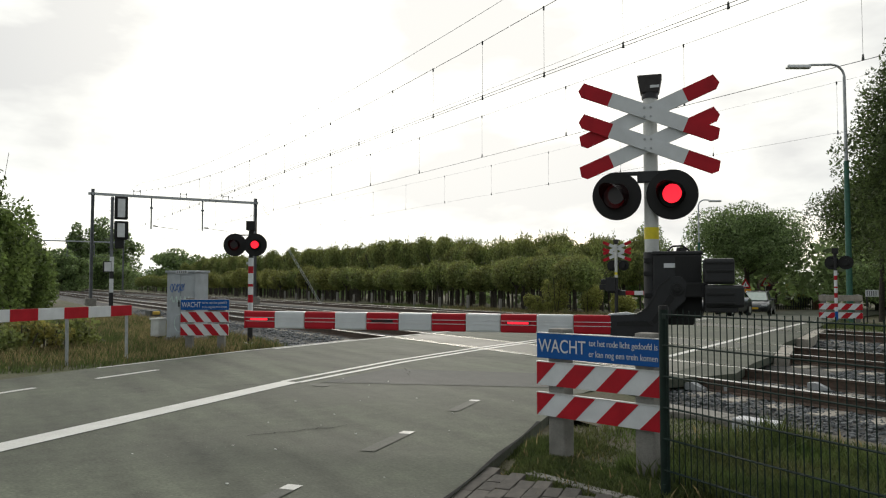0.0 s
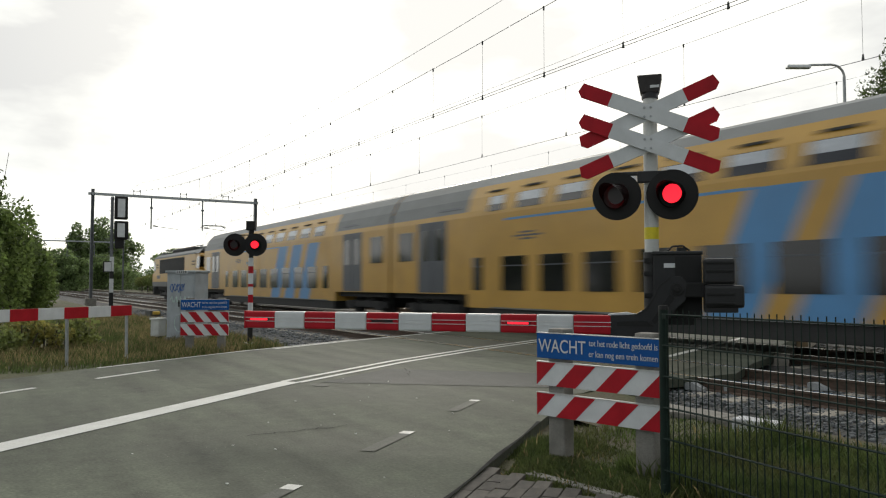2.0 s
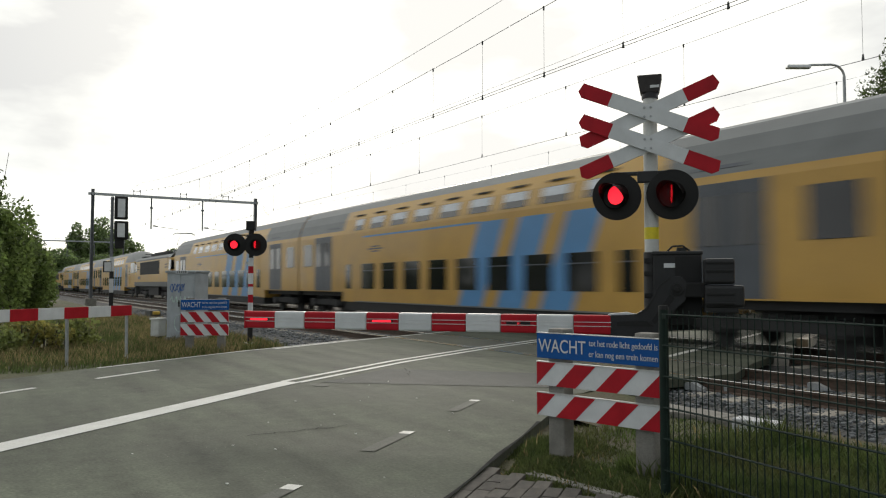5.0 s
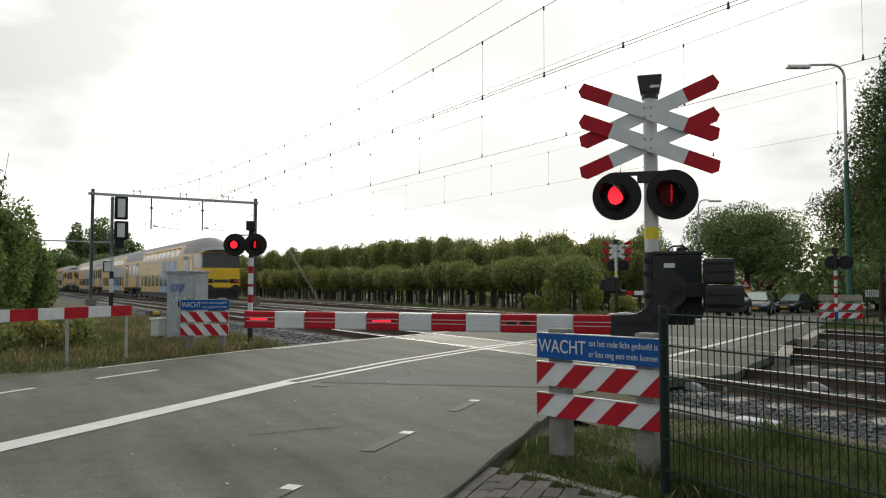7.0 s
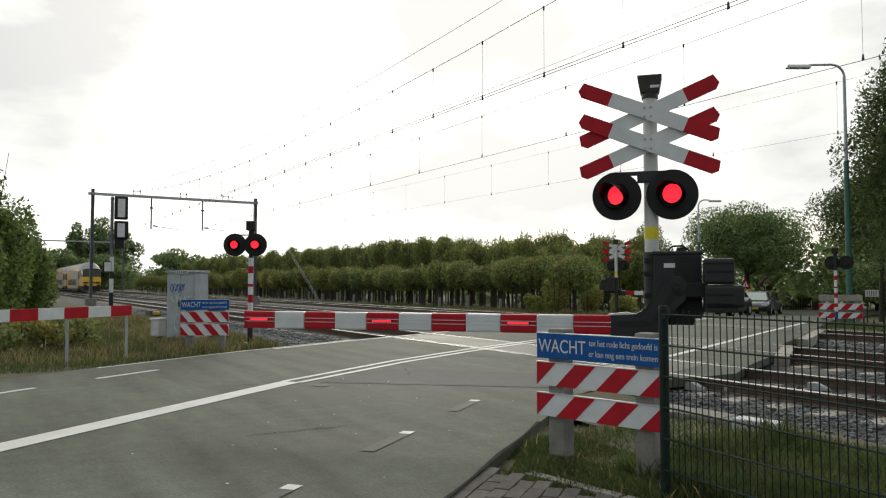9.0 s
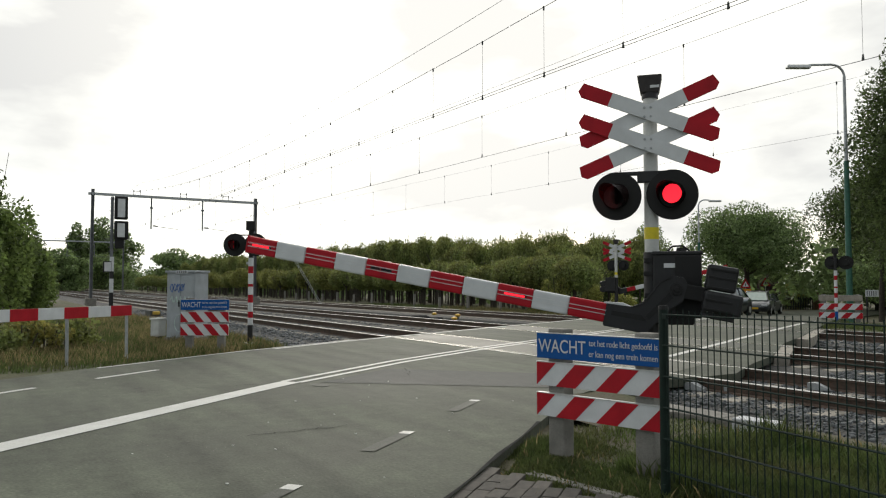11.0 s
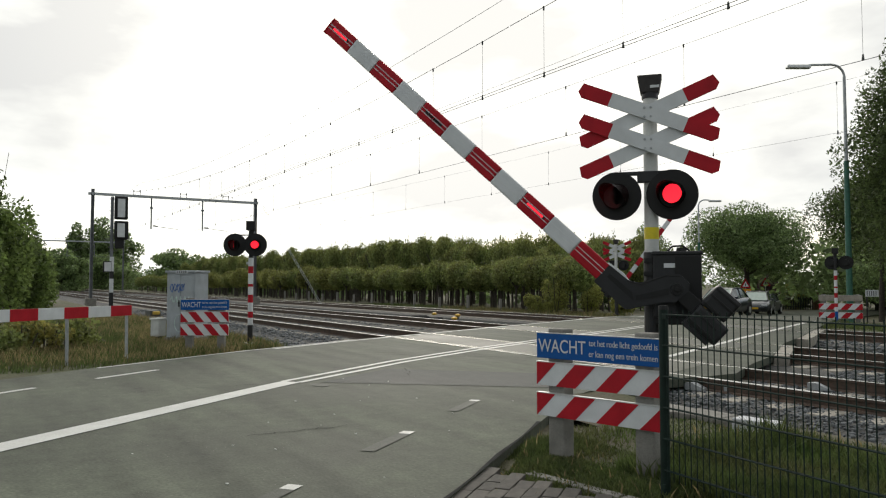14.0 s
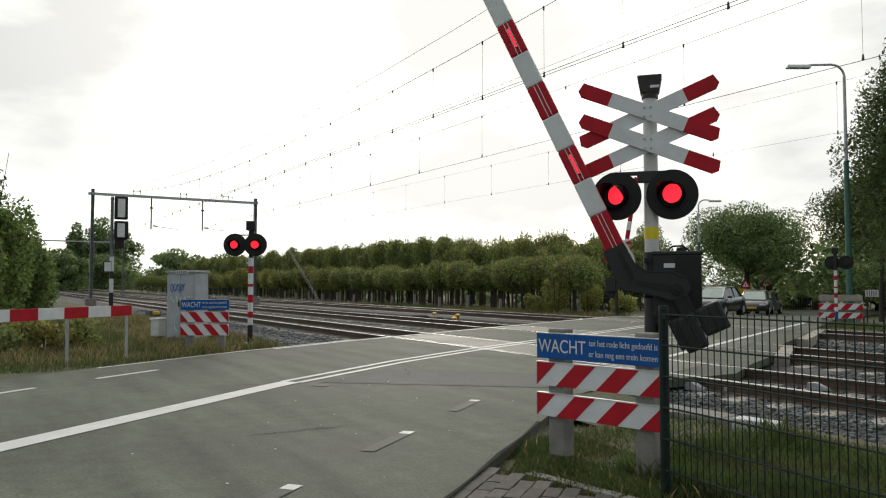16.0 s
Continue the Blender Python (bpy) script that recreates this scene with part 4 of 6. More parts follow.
# ---------------- overhead line ----------------
def portal(x, y0, y1, top, label, arms):
    t = thing("catenary_portal", pose(x, 0, 0), label, "catenary portal", group="catenary portals")
    for y, zt in ((y0, top + 0.35), (y1, top + 0.35)):
        b = B()
        box(b, -0.35, 0.35, y - 0.35, y + 0.35, -0.5, 0.32, 0.03)
        part("foundation", b, CONC, t, "concrete foundation block")
        b = B()
        box(b, -0.14, 0.14, y - 0.10, y - 0.085, 0.3, zt)
        box(b, -0.14, 0.14, y + 0.085, y + 0.10, 0.3, zt)
        box(b, -0.008, 0.008, y - 0.09, y + 0.09, 0.3, zt)
        part("mast", b, MAST, t, "grey steel mast")
    b = B()
    box(b, -0.09, 0.09, y0 - 0.3, y1 + 0.2, top - 0.09, top + 0.09, 0.01)
    part("beam", b, GALV, t, "grey cross beam")
    for y in arms:
        b = B()
        rod(b, (0, y, top - 2.35), (0, y, top - 0.08), 0.05, 0.05, 8)
        box(b, -0.07, 0.07, y - 0.1, y + 0.1, top - 0.85, top - 0.75)
        part("drop_post", b, MAST, t, "hanging drop post")
        b = B()
        rod(b, (0, y, top - 2.1), (0.0, y + 1.9, top - 2.3), 0.018, 0.018, 6)
        rod(b, (0, y + 0.15, top - 2.1), (0, y + 0.45, top - 2.13), 0.05, 0.05, 8)
        part("registration_arm", b, MAST, t)
    for f in (0.25, 0.53, 0.8):
        y = y0 + (y1 - y0) * f
        b = B()
        tube(b, [(0, y - 0.22, top + 0.08), (0, y - 0.22, top + 0.36), (0, y + 0.22, top + 0.36), (0, y + 0.22, top + 0.08)], 0.018)
        rod(b, (0, y - 0.22, top + 0.28), (0, y - 0.22, top + 0.44), 0.04, 0.03, 8)
        rod(b, (0, y + 0.22, top + 0.28), (0, y + 0.22, top + 0.44), 0.04, 0.03, 8)
        part("insulator_frame", b, MAST, t)
    return t


def build_wires():
    def sag(x, z0, z1, xa=-57.0, xb=5.0):
        f = (x - xa) / (xb - xa)
        return z1 + (z0 - z1) * (2 * f - 1) ** 2
    rows = [("contact_wire", Y1 - 0.1, 5.44, 5.47, 0.006), ("contact_wire", Y1 + 0.1, 5.46, 5.50, 0.006), ("messenger_wire", Y1, 8.1, 6.47, 0.007), ("feeder_wire", Y1, 8.62, 7.17, 0.006),
            ("contact_wire", Y2, 5.42, 5.42, 0.0065), ("messenger_wire", Y2, 7.2, 6.75, 0.0045), ("feeder_wire", Y2 + 0.1, 7.85, 7.60, 0.0045),
            ("contact_wire", Y3, 5.46, 5.46, 0.0035), ("messenger_wire", Y3, 7.1, 6.8, 0.003)]
    for name, y, z0, z1, r in rows:
        b = B()
        xs = list(np.linspace(-57, 5, 17))
        tube(b, [(x, y, sag(x, z0, z1)) for x in xs], r, 5)
        tube(b, [(-120, y, z0), (-88, y, z1), (-57, y, z0)], r * 1.3, 5)
        tube(b, [(5, y, z0), (40, y, z1)], r, 5)
        w = part(name, b, WIRE)
        tagged(w, "thin dark overhead line wire above the railway", "overhead wire", group="overhead wires")
        if name == "messenger_wire":
            zc = 5.44
            near = y < 12
            for k in range(27 if near else 15):
                x = -54.35 + 2.15 * k if near else -52.5 + 4.1 * k
                b = B()
                rod(b, (x, y, zc), (x, y, sag(x, z0, z1)), 0.0035, 0.0035, 5)
                d = part("dropper", b, WIRE, w, "thin dropper wire")
                b = B()
                rod(b, (x, y, zc - 0.02), (x, y, zc + 0.09), 0.025, 0.015, 6)
                part("clamp", b, WIRE, w)
                b = B()
                rod(b, (x, y, sag(x, z0, z1) - 0.06), (x, y, sag(x, z0, z1) + 0.02), 0.02, 0.02, 6)
                part("clamp", b, WIRE, w)


def build_signal():
    t = thing("railway_signal", pose(-44, 5.85, -0.1, 0, 0, 90), "black railway signal with white backs on a dark mast", "railway signal")
    b = B()
    rod(b, (0, 0, 0), (0, 0, 6.2), 0.09, 0.08, 12)
    part("mast", b, MAST, t)
    for z0, z1, mm in ((0.0, 0.75, BLACK), (0.75, 1.5, WHITE), (1.5, 1.9, BLACK), (1.9, 2.7, WHITE)):
        b = B()
        box(b, -0.09, 0.12, -0.12, -0.095, z0 + 0.2, z1 + 0.2)
        part("mast_band", b, mm, t)
    for z0, z1, hw in ((4.95, 6.3, 0.34), (3.85, 4.95, 0.36)):
        b = B()
        box(b, 0.1, 0.1 + hw * 2, -0.25, 0.05, z0, z1 - 0.08, 0.08)
        hd = part("signal_head", b, BLACK_M, t, "black signal head")
        b = B()
        box(b, 0.24, 0.62, -0.275, -0.25, z0 + 0.12, z1 - 0.22, 0.01)
        part("back_panel", b, WHITE, hd, "pale back panel")
    for i in range(14):
        b = B()
        rod(b, (-0.16, -0.05, 3.2 + i * 0.22), (0.12, -0.05, 3.2 + i * 0.22), 0.02, 0.02, 6)
        part("rung", b, MAST, t)
    b = B()
    box(b, 0.15, 0.6, -0.2, 0.0, 3.35, 3.85, 0.04)
    part("lower_unit", b, BLACK_M, t)
    b = B()
    box(b, -0.42, 0.0, -0.16, -0.06, 2.05, 2.65, 0.02)
    bx = part("number_box", b, BLACK_M, t)
    b = B()
    box(b, -0.36, -0.02, -0.166, -0.158, 2.1, 2.6)
    part("box_face", b, WHITE, bx)


def build_street_lamp(x, y, z, top, reach, lean):
    t = thing("street_lamp", pose(x, y, z, 0, 0, math.degrees(math.atan2(-0.851, -0.525)) + lean), "tall grey street lamp with a curved arm", "street lamp", group="street lamps")
    b = B()
    rod(b, (0, 0, 0), (0, 0, top * 0.62), 0.13, 0.10, 12)
    part("lower_pole", b, mat("green_pole_paint", (0.03, 0.12, 0.085), 0.5, vary=0.2), t, "green painted lower pole")
    b = B()
    rod(b, (0, 0, top * 0.62), (0, 0, top * 0.95), 0.07, 0.06, 12)
    pts = [(0, 0, top * 0.95)] + [(0.55 * (1 - math.cos(a)), 0, top * 0.95 + 0.5 * math.sin(a)) for a in np.linspace(0.2, 1.57, 6)] + [(reach * 0.6, 0, top * 0.95 + 0.48)]
    tube(b, pts, 0.05, 8)
    part("upper_pole", b, GALV, t)
    b = B()
    box(b, reach * 0.6 - 0.05, reach * 0.6 + 0.95, -0.13, 0.13, top * 0.95 + 0.32, top * 0.95 + 0.48, 0.05)
    part("lamp_head", b, ALU, t, "flat lamp head")


# ---------------- plants ----------------
def leaf_cloud(centres, n, size, rng, flat=0.7):
    """Many small bent leaf clumps around given blobs (x, y, z, rx, rz)."""
    c = np.array(centres, float)
    w = c[:, 3] ** 2 * c[:, 4]
    idx = rng.choice(len(c), n, p=w / w.sum())
    d = rng.normal(size=(n, 3))
    d /= np.linalg.norm(d, axis=1)[:, None]
    rad = rng.uniform(0.55, 1.06, n) ** 0.7
    p = c[idx, :3] + d * rad[:, None] * np.stack([c[idx, 3], c[idx, 3], c[idx, 4]], 1)
    s = size * rng.uniform(0.5, 1.35, n)
    u = rng.normal(size=(n, 3))
    u /= np.linalg.norm(u, axis=1)[:, None]
    v = np.cross(u, d + rng.normal(size=(n, 3)) * 0.6)
    v /= np.linalg.norm(v, axis=1)[:, None] + 1e-9
    q = np.stack([p - u * s[:, None], p - v * s[:, None] * 0.55, p + u * s[:, None] * 1.1, p + v * s[:, None] * 0.55], 1).reshape(-1, 3)
    f = np.arange(4 * n).reshape(-1, 4)
    return q, f


def foliage(name, centres, n, size, seed, material, parent=None, m=None, label=""):
    q, f = leaf_cloud(centres, n, size, np.random.default_rng(seed))
    me = bpy.data.meshes.new(name)
    me.from_pydata(q.tolist(), [], f.tolist())
    me.materials.append(material)
    ob = new(name, me)
    ob.parent = parent
    if m:
        ob.matrix_basis = m
    if label:
        ob["label"] = label
    return ob


def tree(m, label, height, spread, seed, leaves=4000, size=0.16, trunk=0.16, clear=0.28, material=None, limbs=9, group="", tall=1.0):
    t = thing("tree", m, label, "tree", group=group)
    rng = np.random.default_rng(seed)
    b = B()
    pts = [Vector((0, 0, -0.3))]
    for i in range(1, 6):
        pts.append(Vector((rng.normal() * 0.06 * height / 6, rng.normal() * 0.06 * height / 6, height * 0.8 * i / 5)))
    for i in range(5):
        rod(b, pts[i], pts[i + 1], trunk * (1 - i * 0.17), trunk * (1 - (i + 1) * 0.17), 8)
    blobs = []
    for i in range(limbs):
        z0 = height * (clear + (0.72 - clear) * i / limbs)
        a = i * 2.4 + rng.uniform(-0.4, 0.4)
        k = math.sin(math.pi * (0.22 + 0.7 * i / limbs)) ** 0.7
        reach = spread * k * rng.uniform(0.55, 0.85)
        end = Vector((math.cos(a) * reach, math.sin(a) * reach, z0 + reach * rng.uniform(0.25, 0.6) * tall))
        rod(b, (0, 0, z0), end, trunk * 0.35, trunk * 0.10, 5)
        blobs.append((*end, spread * rng.uniform(0.30, 0.46), height * rng.uniform(0.10, 0.16)))
        blobs.append((*(end * 0.55 + Vector((0, 0, z0 * 0.45 + height * 0.06))), spread * rng.uniform(0.28, 0.42), height * rng.uniform(0.09, 0.14)))
    blobs.append((0, 0, height * 0.86, spread * 0.42, height * 0.14))
    part("trunk", b, BARK, t, "brown bark trunk with limbs")
    foliage("crown", blobs, leaves, size, seed + 1, material or LEAF, t, label="green leafy crown with gaps")
    return t


def bush(m, label, w, hgt, seed, n, size, material, name="bush", group=""):
    t = thing(name, m, label, "bush", group=group)
    rng = np.random.default_rng(seed)
    blobs = []
    for i in range(9):
        blobs.append((rng.uniform(-0.6, 0.6) * w, rng.uniform(-0.6, 0.6) * w, hgt * rng.uniform(0.25, 0.72), w * rng.uniform(0.3, 0.5), hgt * rng.uniform(0.2, 0.32)))
    b = B()
    for i in range(7):
        a = i * 0.9
        rod(b, (0.05 * math.cos(a), 0.05 * math.sin(a), -0.2), (w * 0.5 * math.cos(a), w * 0.5 * math.sin(a), hgt * rng.uniform(0.6, 0.95)), 0.03, 0.008, 5)
    part("stem", b, BARK, t)
    foliage("leaves", blobs, n, size, seed + 1, material, t)
    return t


def build_orchard():
    protos = []
    for s in range(7):
        t = thing("orchard_tree", pose(0, 0, 0), "yellow-green broad tree in a nursery row" if s > 4 else "clipped broad green tree in a nursery row", "tree", group="nursery rows")
        rng = np.random.default_rng(40 + s)
        b = B()
        for k in range(3):
            x, y = rng.uniform(-0.9, 0.9), rng.uniform(-0.3, 0.3)
            rod(b, (x, y, -0.4), (x + rng.normal() * 0.1, y, 1.5), 0.075, 0.06, 6)
            for i in range(5):
                a = rng.uniform(0, 6.28)
                rod(b, (x, y, 1.3), (x + 0.9 * math.cos(a), y + 0.9 * math.sin(a), 2.4), 0.04, 0.015, 4)
        part("trunk", b, BARK, t, "thin dark trunks")
        blobs = [(rng.uniform(-0.85, 0.85), rng.uniform(-0.3, 0.3), rng.uniform(1.85, 2.3), rng.uniform(0.8, 1.1), rng.uniform(0.66, 0.88)) for i in range(6)]
        blobs += [(rng.uniform(-0.9, 0.9), rng.uniform(-0.4, 0.4), rng.uniform(1.8, 2.7), rng.uniform(0.35, 0.5), rng.uniform(0.3, 0.5)) for i in range(6)]
        blobs += [(rng.uniform(-0.8, 0.8), rng.uniform(-0.3, 0.3), rng.uniform(2.85, 3.0), 0.10, rng.uniform(0.2, 0.38)) for i in range(7)]
        foliage("crown", blobs, 7500, 0.066, 50 + s, LEAF_O if s < 5 else LEAF_YO, t, label="dense rounded leafy crown")
        protos.append(t)
    rng = random.Random(9)
    used = set()
    n = 0
    for row, (y, hs) in enumerate(((25.0, 1.03), (28.5, 1.08), (33.0, 1.74), (37.0, 1.82), (42.0, 1.9))):
        x = -27.5 - row * 3.0
        while x > -150:
            s = rng.randrange(5)
            if row < 2 and -100 < x < -57 and rng.random() < 0.6:
                s = rng.choice((5, 6))
            k = hs * rng.uniform(0.92, 1.08)
            if row > 1:
                k *= 0.88 if x > -38 else 1.0 + 0.005 * min(40.0, -x - 38)
            m = pose(x + rng.uniform(-0.4, 0.4), y + rng.uniform(-0.4, 0.4), lerp(FALL, y) - 0.30, 0, 0, rng.choice((0, 180)) + rng.uniform(-14, 14)) @ Matrix.Diagonal((1, 1, k, 1))
            if s not in used:
                used.add(s)
                protos[s].matrix_basis = m
            else:
                o = copy_thing(protos[s], Matrix.Identity(4))
                o.matrix_basis = m
            x -= 2.85 + (0.0 if x > -90 else 1.2)
            n += 1


def tufts(name, spots, n, hgt, seed, material, label):
    """Grass blades on given spots (x, y, radius x, radius y, share)."""
    rng = np.random.default_rng(seed)
    w = np.array([s[4] for s in spots], float)
    idx = rng.choice(len(spots), n, p=w / w.sum())
    sp = np.array(spots)[idx]
    p = sp[:, :2] + rng.uniform(-1, 1, (n, 2)) * sp[:, 2:4]
    clump = rng.uniform(0.5, 1.3, n)
    vs, fs = [], []
    for i in range(n):
        x, y = p[i]
        off = (x - road_x(y)) * road_dir(y).y
        if lerp(LEFT, y) - 0.02 < off < lerp(RIGHT, y) + 0.05:
            continue
        z = ground_z(x, y) - 0.02
        nz = 0.55 + 0.9 * abs(noise.noise(Vector((x * 0.9, y * 0.9, 7))))
        hh = hgt * clump[i] * nz
        a = rng.uniform(0, 6.28)
        wd = 0.004 + 0.004 * rng.random() + 0.008 * hgt
        dx, dy = math.cos(a) * wd, math.sin(a) * wd
        bx, by = rng.normal() * hh * 0.33, rng.normal() * hh * 0.33
        k = len(vs)
        vs += [(x - dx, y - dy, z), (x + dx, y + dy, z), (x + bx * 0.4 + dx * 0.7, y + by * 0.4 + dy * 0.7, z + hh * 0.6), (x + bx * 0.4 - dx * 0.7, y + by * 0.4 - dy * 0.7, z + hh * 0.6), (x + bx, y + by, z + hh)]
        fs += [(k, k + 1, k + 2, k + 3), (k + 3, k + 2, k + 4)]
    me = bpy.data.meshes.new(name)
    me.from_pydata(vs, [], fs)
    me.materials.append(material)
    return tagged(new(name, me), label, "grass", kind="stuff")


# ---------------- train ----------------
# pale base colour stands in for the sky mirrored in the upper windows
SKY_SHEEN = mat("painted_sky_reflection", (0.50, 0.53, 0.57), 0.15, vary=0.25, scale=0.7, fine=8, bump=0, spec=0.8)
# a car's own space: x from its leading end (0) backwards, y away from the crossing's near side, z from the railhead
SIDE = [(1.39, 0.62), (1.39, 1.0), (1.39, 3.30), (1.365, 3.46), (1.25, 3.86), (1.08, 4.20), (0.78, 4.48), (0.40, 4.62), (0.0, 4.66)]


def shell(b, x0, x1, i0, i1, ends=False, squash=None):
    """Skin between profile points i0..i1 on both sides, from x0 to x1."""
    xs = [x0, x1] if squash is None else list(np.linspace(x0, x1, 7))
    for sgn in (-1, 1):
        rows = []
        for x in xs:
            f = squash(x) if squash else (1.0, 1.0)
            rows.append([b.verts.new((x, sgn * y * f[0], 1.0 + (z - 1.0) * f[1] if z > 1.0 else z)) for y, z in SIDE[i0:i1 + 1]])
        for r, q in zip(rows[:-1], rows[1:]):
            for k in range(len(r) - 1):
                b.faces.new((r[k], q[k], q[k + 1], r[k + 1]) if sgn < 0 else (r[k], r[k + 1], q[k + 1], q[k]))
    return b


def bogie(t, x, sgn=1):
    b = B()
    for y in (-1.05, 1.05):
        box(b, x - 1.75, x + 1.75, y - 0.08, y + 0.08, 0.42, 0.66, 0.03)
        for dx in (-1.25, 1.25):
            box(b, x + dx - 0.2, x + dx + 0.2, y - 0.14, y + 0.14, 0.34, 0.68, 0.03)
            rod(b, (x + dx * 0.55, y, 0.35), (x + dx * 0.55, y, 0.75), 0.1, 0.1, 8)
    box(b, x - 0.3, x + 0.3, -1.0, 1.0, 0.4, 0.85)
    bg_ = part("bogie", b, T_DARK, t, "dark bogie frame")
    for dx in (-1.25, 1.25):
        for y in (-0.75, 0.75):
            b = B()
            rod(b, (x + dx, y - 0.06, 0.46), (x + dx, y + 0.06, 0.46), 0.46, 0.46, 20)
            part("wheel", b, T_DARK, bg_, "dark steel wheel")


def glass_side(t, name, x0, x1, z0, z1, y=1.392, material=None, parent=None):
    for s in (-1,):
        b = B()
        box(b, x0, x1, s * y - 0.012, s * y + 0.012, z0, z1, 0.008)
        return part(name, b, material or GLASS, parent or t)


def quad_on(t, name, pts, y, material, thick=0.004, parent=None, label=""):
    b = B()
    prism(b, pts, -y - thick, -y + 0.01)
    return part(name, b, material, parent or t, label)


def coach(label, cab=False):
    t = thing("double_deck_coach", pose(0, Y2, 0), label, "train coach", group="double-deck coaches")
    L = 26.9 if cab else 26.4
    xe = 23.6 if cab else L
    b = B()
    shell(b, 0.12, 5.0, 1, 3)
    shell(b, 5.0, 21.6, 0, 5)
    shell(b, 21.6, xe, 1, 3)
    for x in (5.0, 21.6):
        vs = [b.verts.new(p) for p in ((x, -1.39, 0.62), (x, 1.39, 0.62), (x, 1.39, 1.0), (x, -1.39, 1.0))]
        b.faces.new(vs)
    ends = (0.12,) if cab else (0.12, L - 0.12)
    for x in ends:
        prof = [(x, -y, z) for y, z in SIDE[1:]] + [(x, y, z) for y, z in SIDE[1:-1][::-1]]
        b.faces.new([b.verts.new(p) for p in prof])
    bmesh.ops.remove_doubles(b, verts=b.verts[:], dist=0.001)
    body = part("body", b, T_YEL, t, "warm yellow coach body")
    b = B()
    shell(b, 0.12, 5.0, 3, 8)
    shell(b, 5.0, 21.6, 5, 8)
    shell(b, 21.6, xe, 3, 8)
    bmesh.ops.remove_doubles(b, verts=b.verts[:], dist=0.001)
    part("roof", b, T_ROOF, t, "grey curved roof")
    b = B()
    for y in (-1.3, 1.3):
        box(b, 5.2, 21.4, y - 0.05, y + 0.05, 0.30, 0.66)
    box(b, 0.2, L - 0.4, -1.2, 1.2, 0.82, 1.02)
    box(b, 5.2, 21.4, -1.25, 1.25, 0.28, 0.6)
    part("underframe", b, T_DARK, t, "dark underframe")
    # gangway bellows
    for x in ((-0.1, 0.14),) + (() if cab else ((L - 0.14, L + 0.1),)):
        b = B()
        box(b, x[0], x[1], -1.25, 1.25, 1.0, 3.75, 0.04)
        part("gangway", b, T_FRAME, t, "dark rubber gangway")
    bogie(t, 2.6)
    bogie(t, 23.9)
    # doors
    for x0, x1 in ((2.05, 3.85), (21.95, 23.4) if cab else (22.35, 24.1)):
        b = B()
        box(b, x0, x1, -1.395, -1.37, 1.03, 3.3, 0.006)
        d = part("door", b, T_GREY, t, "dark grey double door")
        for k in (0, 1):
            xa = x0 + 0.18 + k * (x1 - x0) / 2
            glass_side(t, "door_window", xa, xa + (x1 - x0) / 2 - 0.36, 2.05, 3.05, 1.394, parent=d)
        b = B()
        box(b, (x0 + x1) / 2 - 0.012, (x0 + x1) / 2 + 0.012, -1.40, -1.39, 1.05, 3.28)
        part("door_gap", b, T_DARK, d)
    glass_side(t, "window", 0.72, 1.74, 2.08, 3.05)
    if not cab:
        glass_side(t, "window", 24.85, 25.85, 2.08, 3.05)
    # lower deck
    xs = [(5.3, 5.8)] + [(6.75 + 1.68 * k, 7.85 + 1.68 * k) for k in range(8)] + ([] if cab else [(20.3, 20.85)])
    for x0, x1 in xs:
        w = glass_side(t, "window", x0, x1, 1.13, 2.08)
        b = B()
        box(b, x0 + 0.02, x1 - 0.02, -1.4075, -1.403, 1.80, 1.83)
        part("window_bar", b, T_GREY, w)
    # upper deck, on the leaning shoulder
    a0 = math.degrees(math.atan2(1.365 - 1.24, 3.84 - 3.46))
    for k in range(9):
        x0 = 5.7 + 1.68 * k
        b = B()
        box(b, 0, 1.12 if k else 0.75, -0.012, 0.02, 0.0, 0.46, 0.008)
        w = part("upper_window", b, GLASS, t, "curved upper deck window", m=pose(x0 + (0 if k else 0.35), -1.375, 3.385, -a0 * 0.85, 0, 0))
        # added strip: sky reflection painted on the window's upper half
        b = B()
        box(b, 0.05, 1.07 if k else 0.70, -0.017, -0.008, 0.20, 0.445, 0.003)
        part("upper_pane", b, SKY_SHEEN, w, "sky reflection painted as a pale strip on the window")
        b = B()
        box(b, x0 + 0.2, x0 + 0.95, -1.235, -1.15, 3.96, 4.01)
        part("vent", b, T_FRAME, t)
    for x0 in (3.3, 22.3):
        b = B()
        box(b, 0, 1.3, -0.012, 0.02, 0.0, 0.5, 0.008)
        part("roof_hatch", b, T_GREY, t, "dark roof panel", m=pose(x0, -1.33, 3.58, -24, 0, 0))
    # blue stripes, band and emblem
    for k in range(3):
        a = 13.55 + 1.95 * k
        quad_on(t, "blue_stripe", [(a, 0.66), (a + 1.25, 0.66), (a + 2.4, 3.12), (a + 1.15, 3.12)], 1.390, T_BLUE, label="slanting blue stripe")
    quad_on(t, "blue_line", [(6.9, 3.08), (14.7, 3.08), (14.7, 3.14), (6.9, 3.14)], 1.390, T_BLUE)
    b = B()
    for dz, x0, x1 in ((0.09, 7.6, 8.2), (0.0, 7.3, 8.5), (-0.09, 7.6, 8.2)):
        box(b, x0, x1, -1.396, -1.388, 2.62 + dz - 0.025, 2.62 + dz + 0.025)
    part("emblem", b, T_GREY, t, "plain dark bars")
    b = B()
    box(b, 6.2, 20.8, -1.396, -1.388, 0.62, 0.66)
    part("sill_line", b, T_ROOF, t)
    if cab:
        def sq(x):
            f = max(0.0, (x - 23.6) / 3.3)
            return (1.0 - 0.10 * f ** 2.2, 1.0 - 0.34 * f ** 2.0)
        def sqs(x):
            f = max(0.0, (x - 23.6) / 3.3)
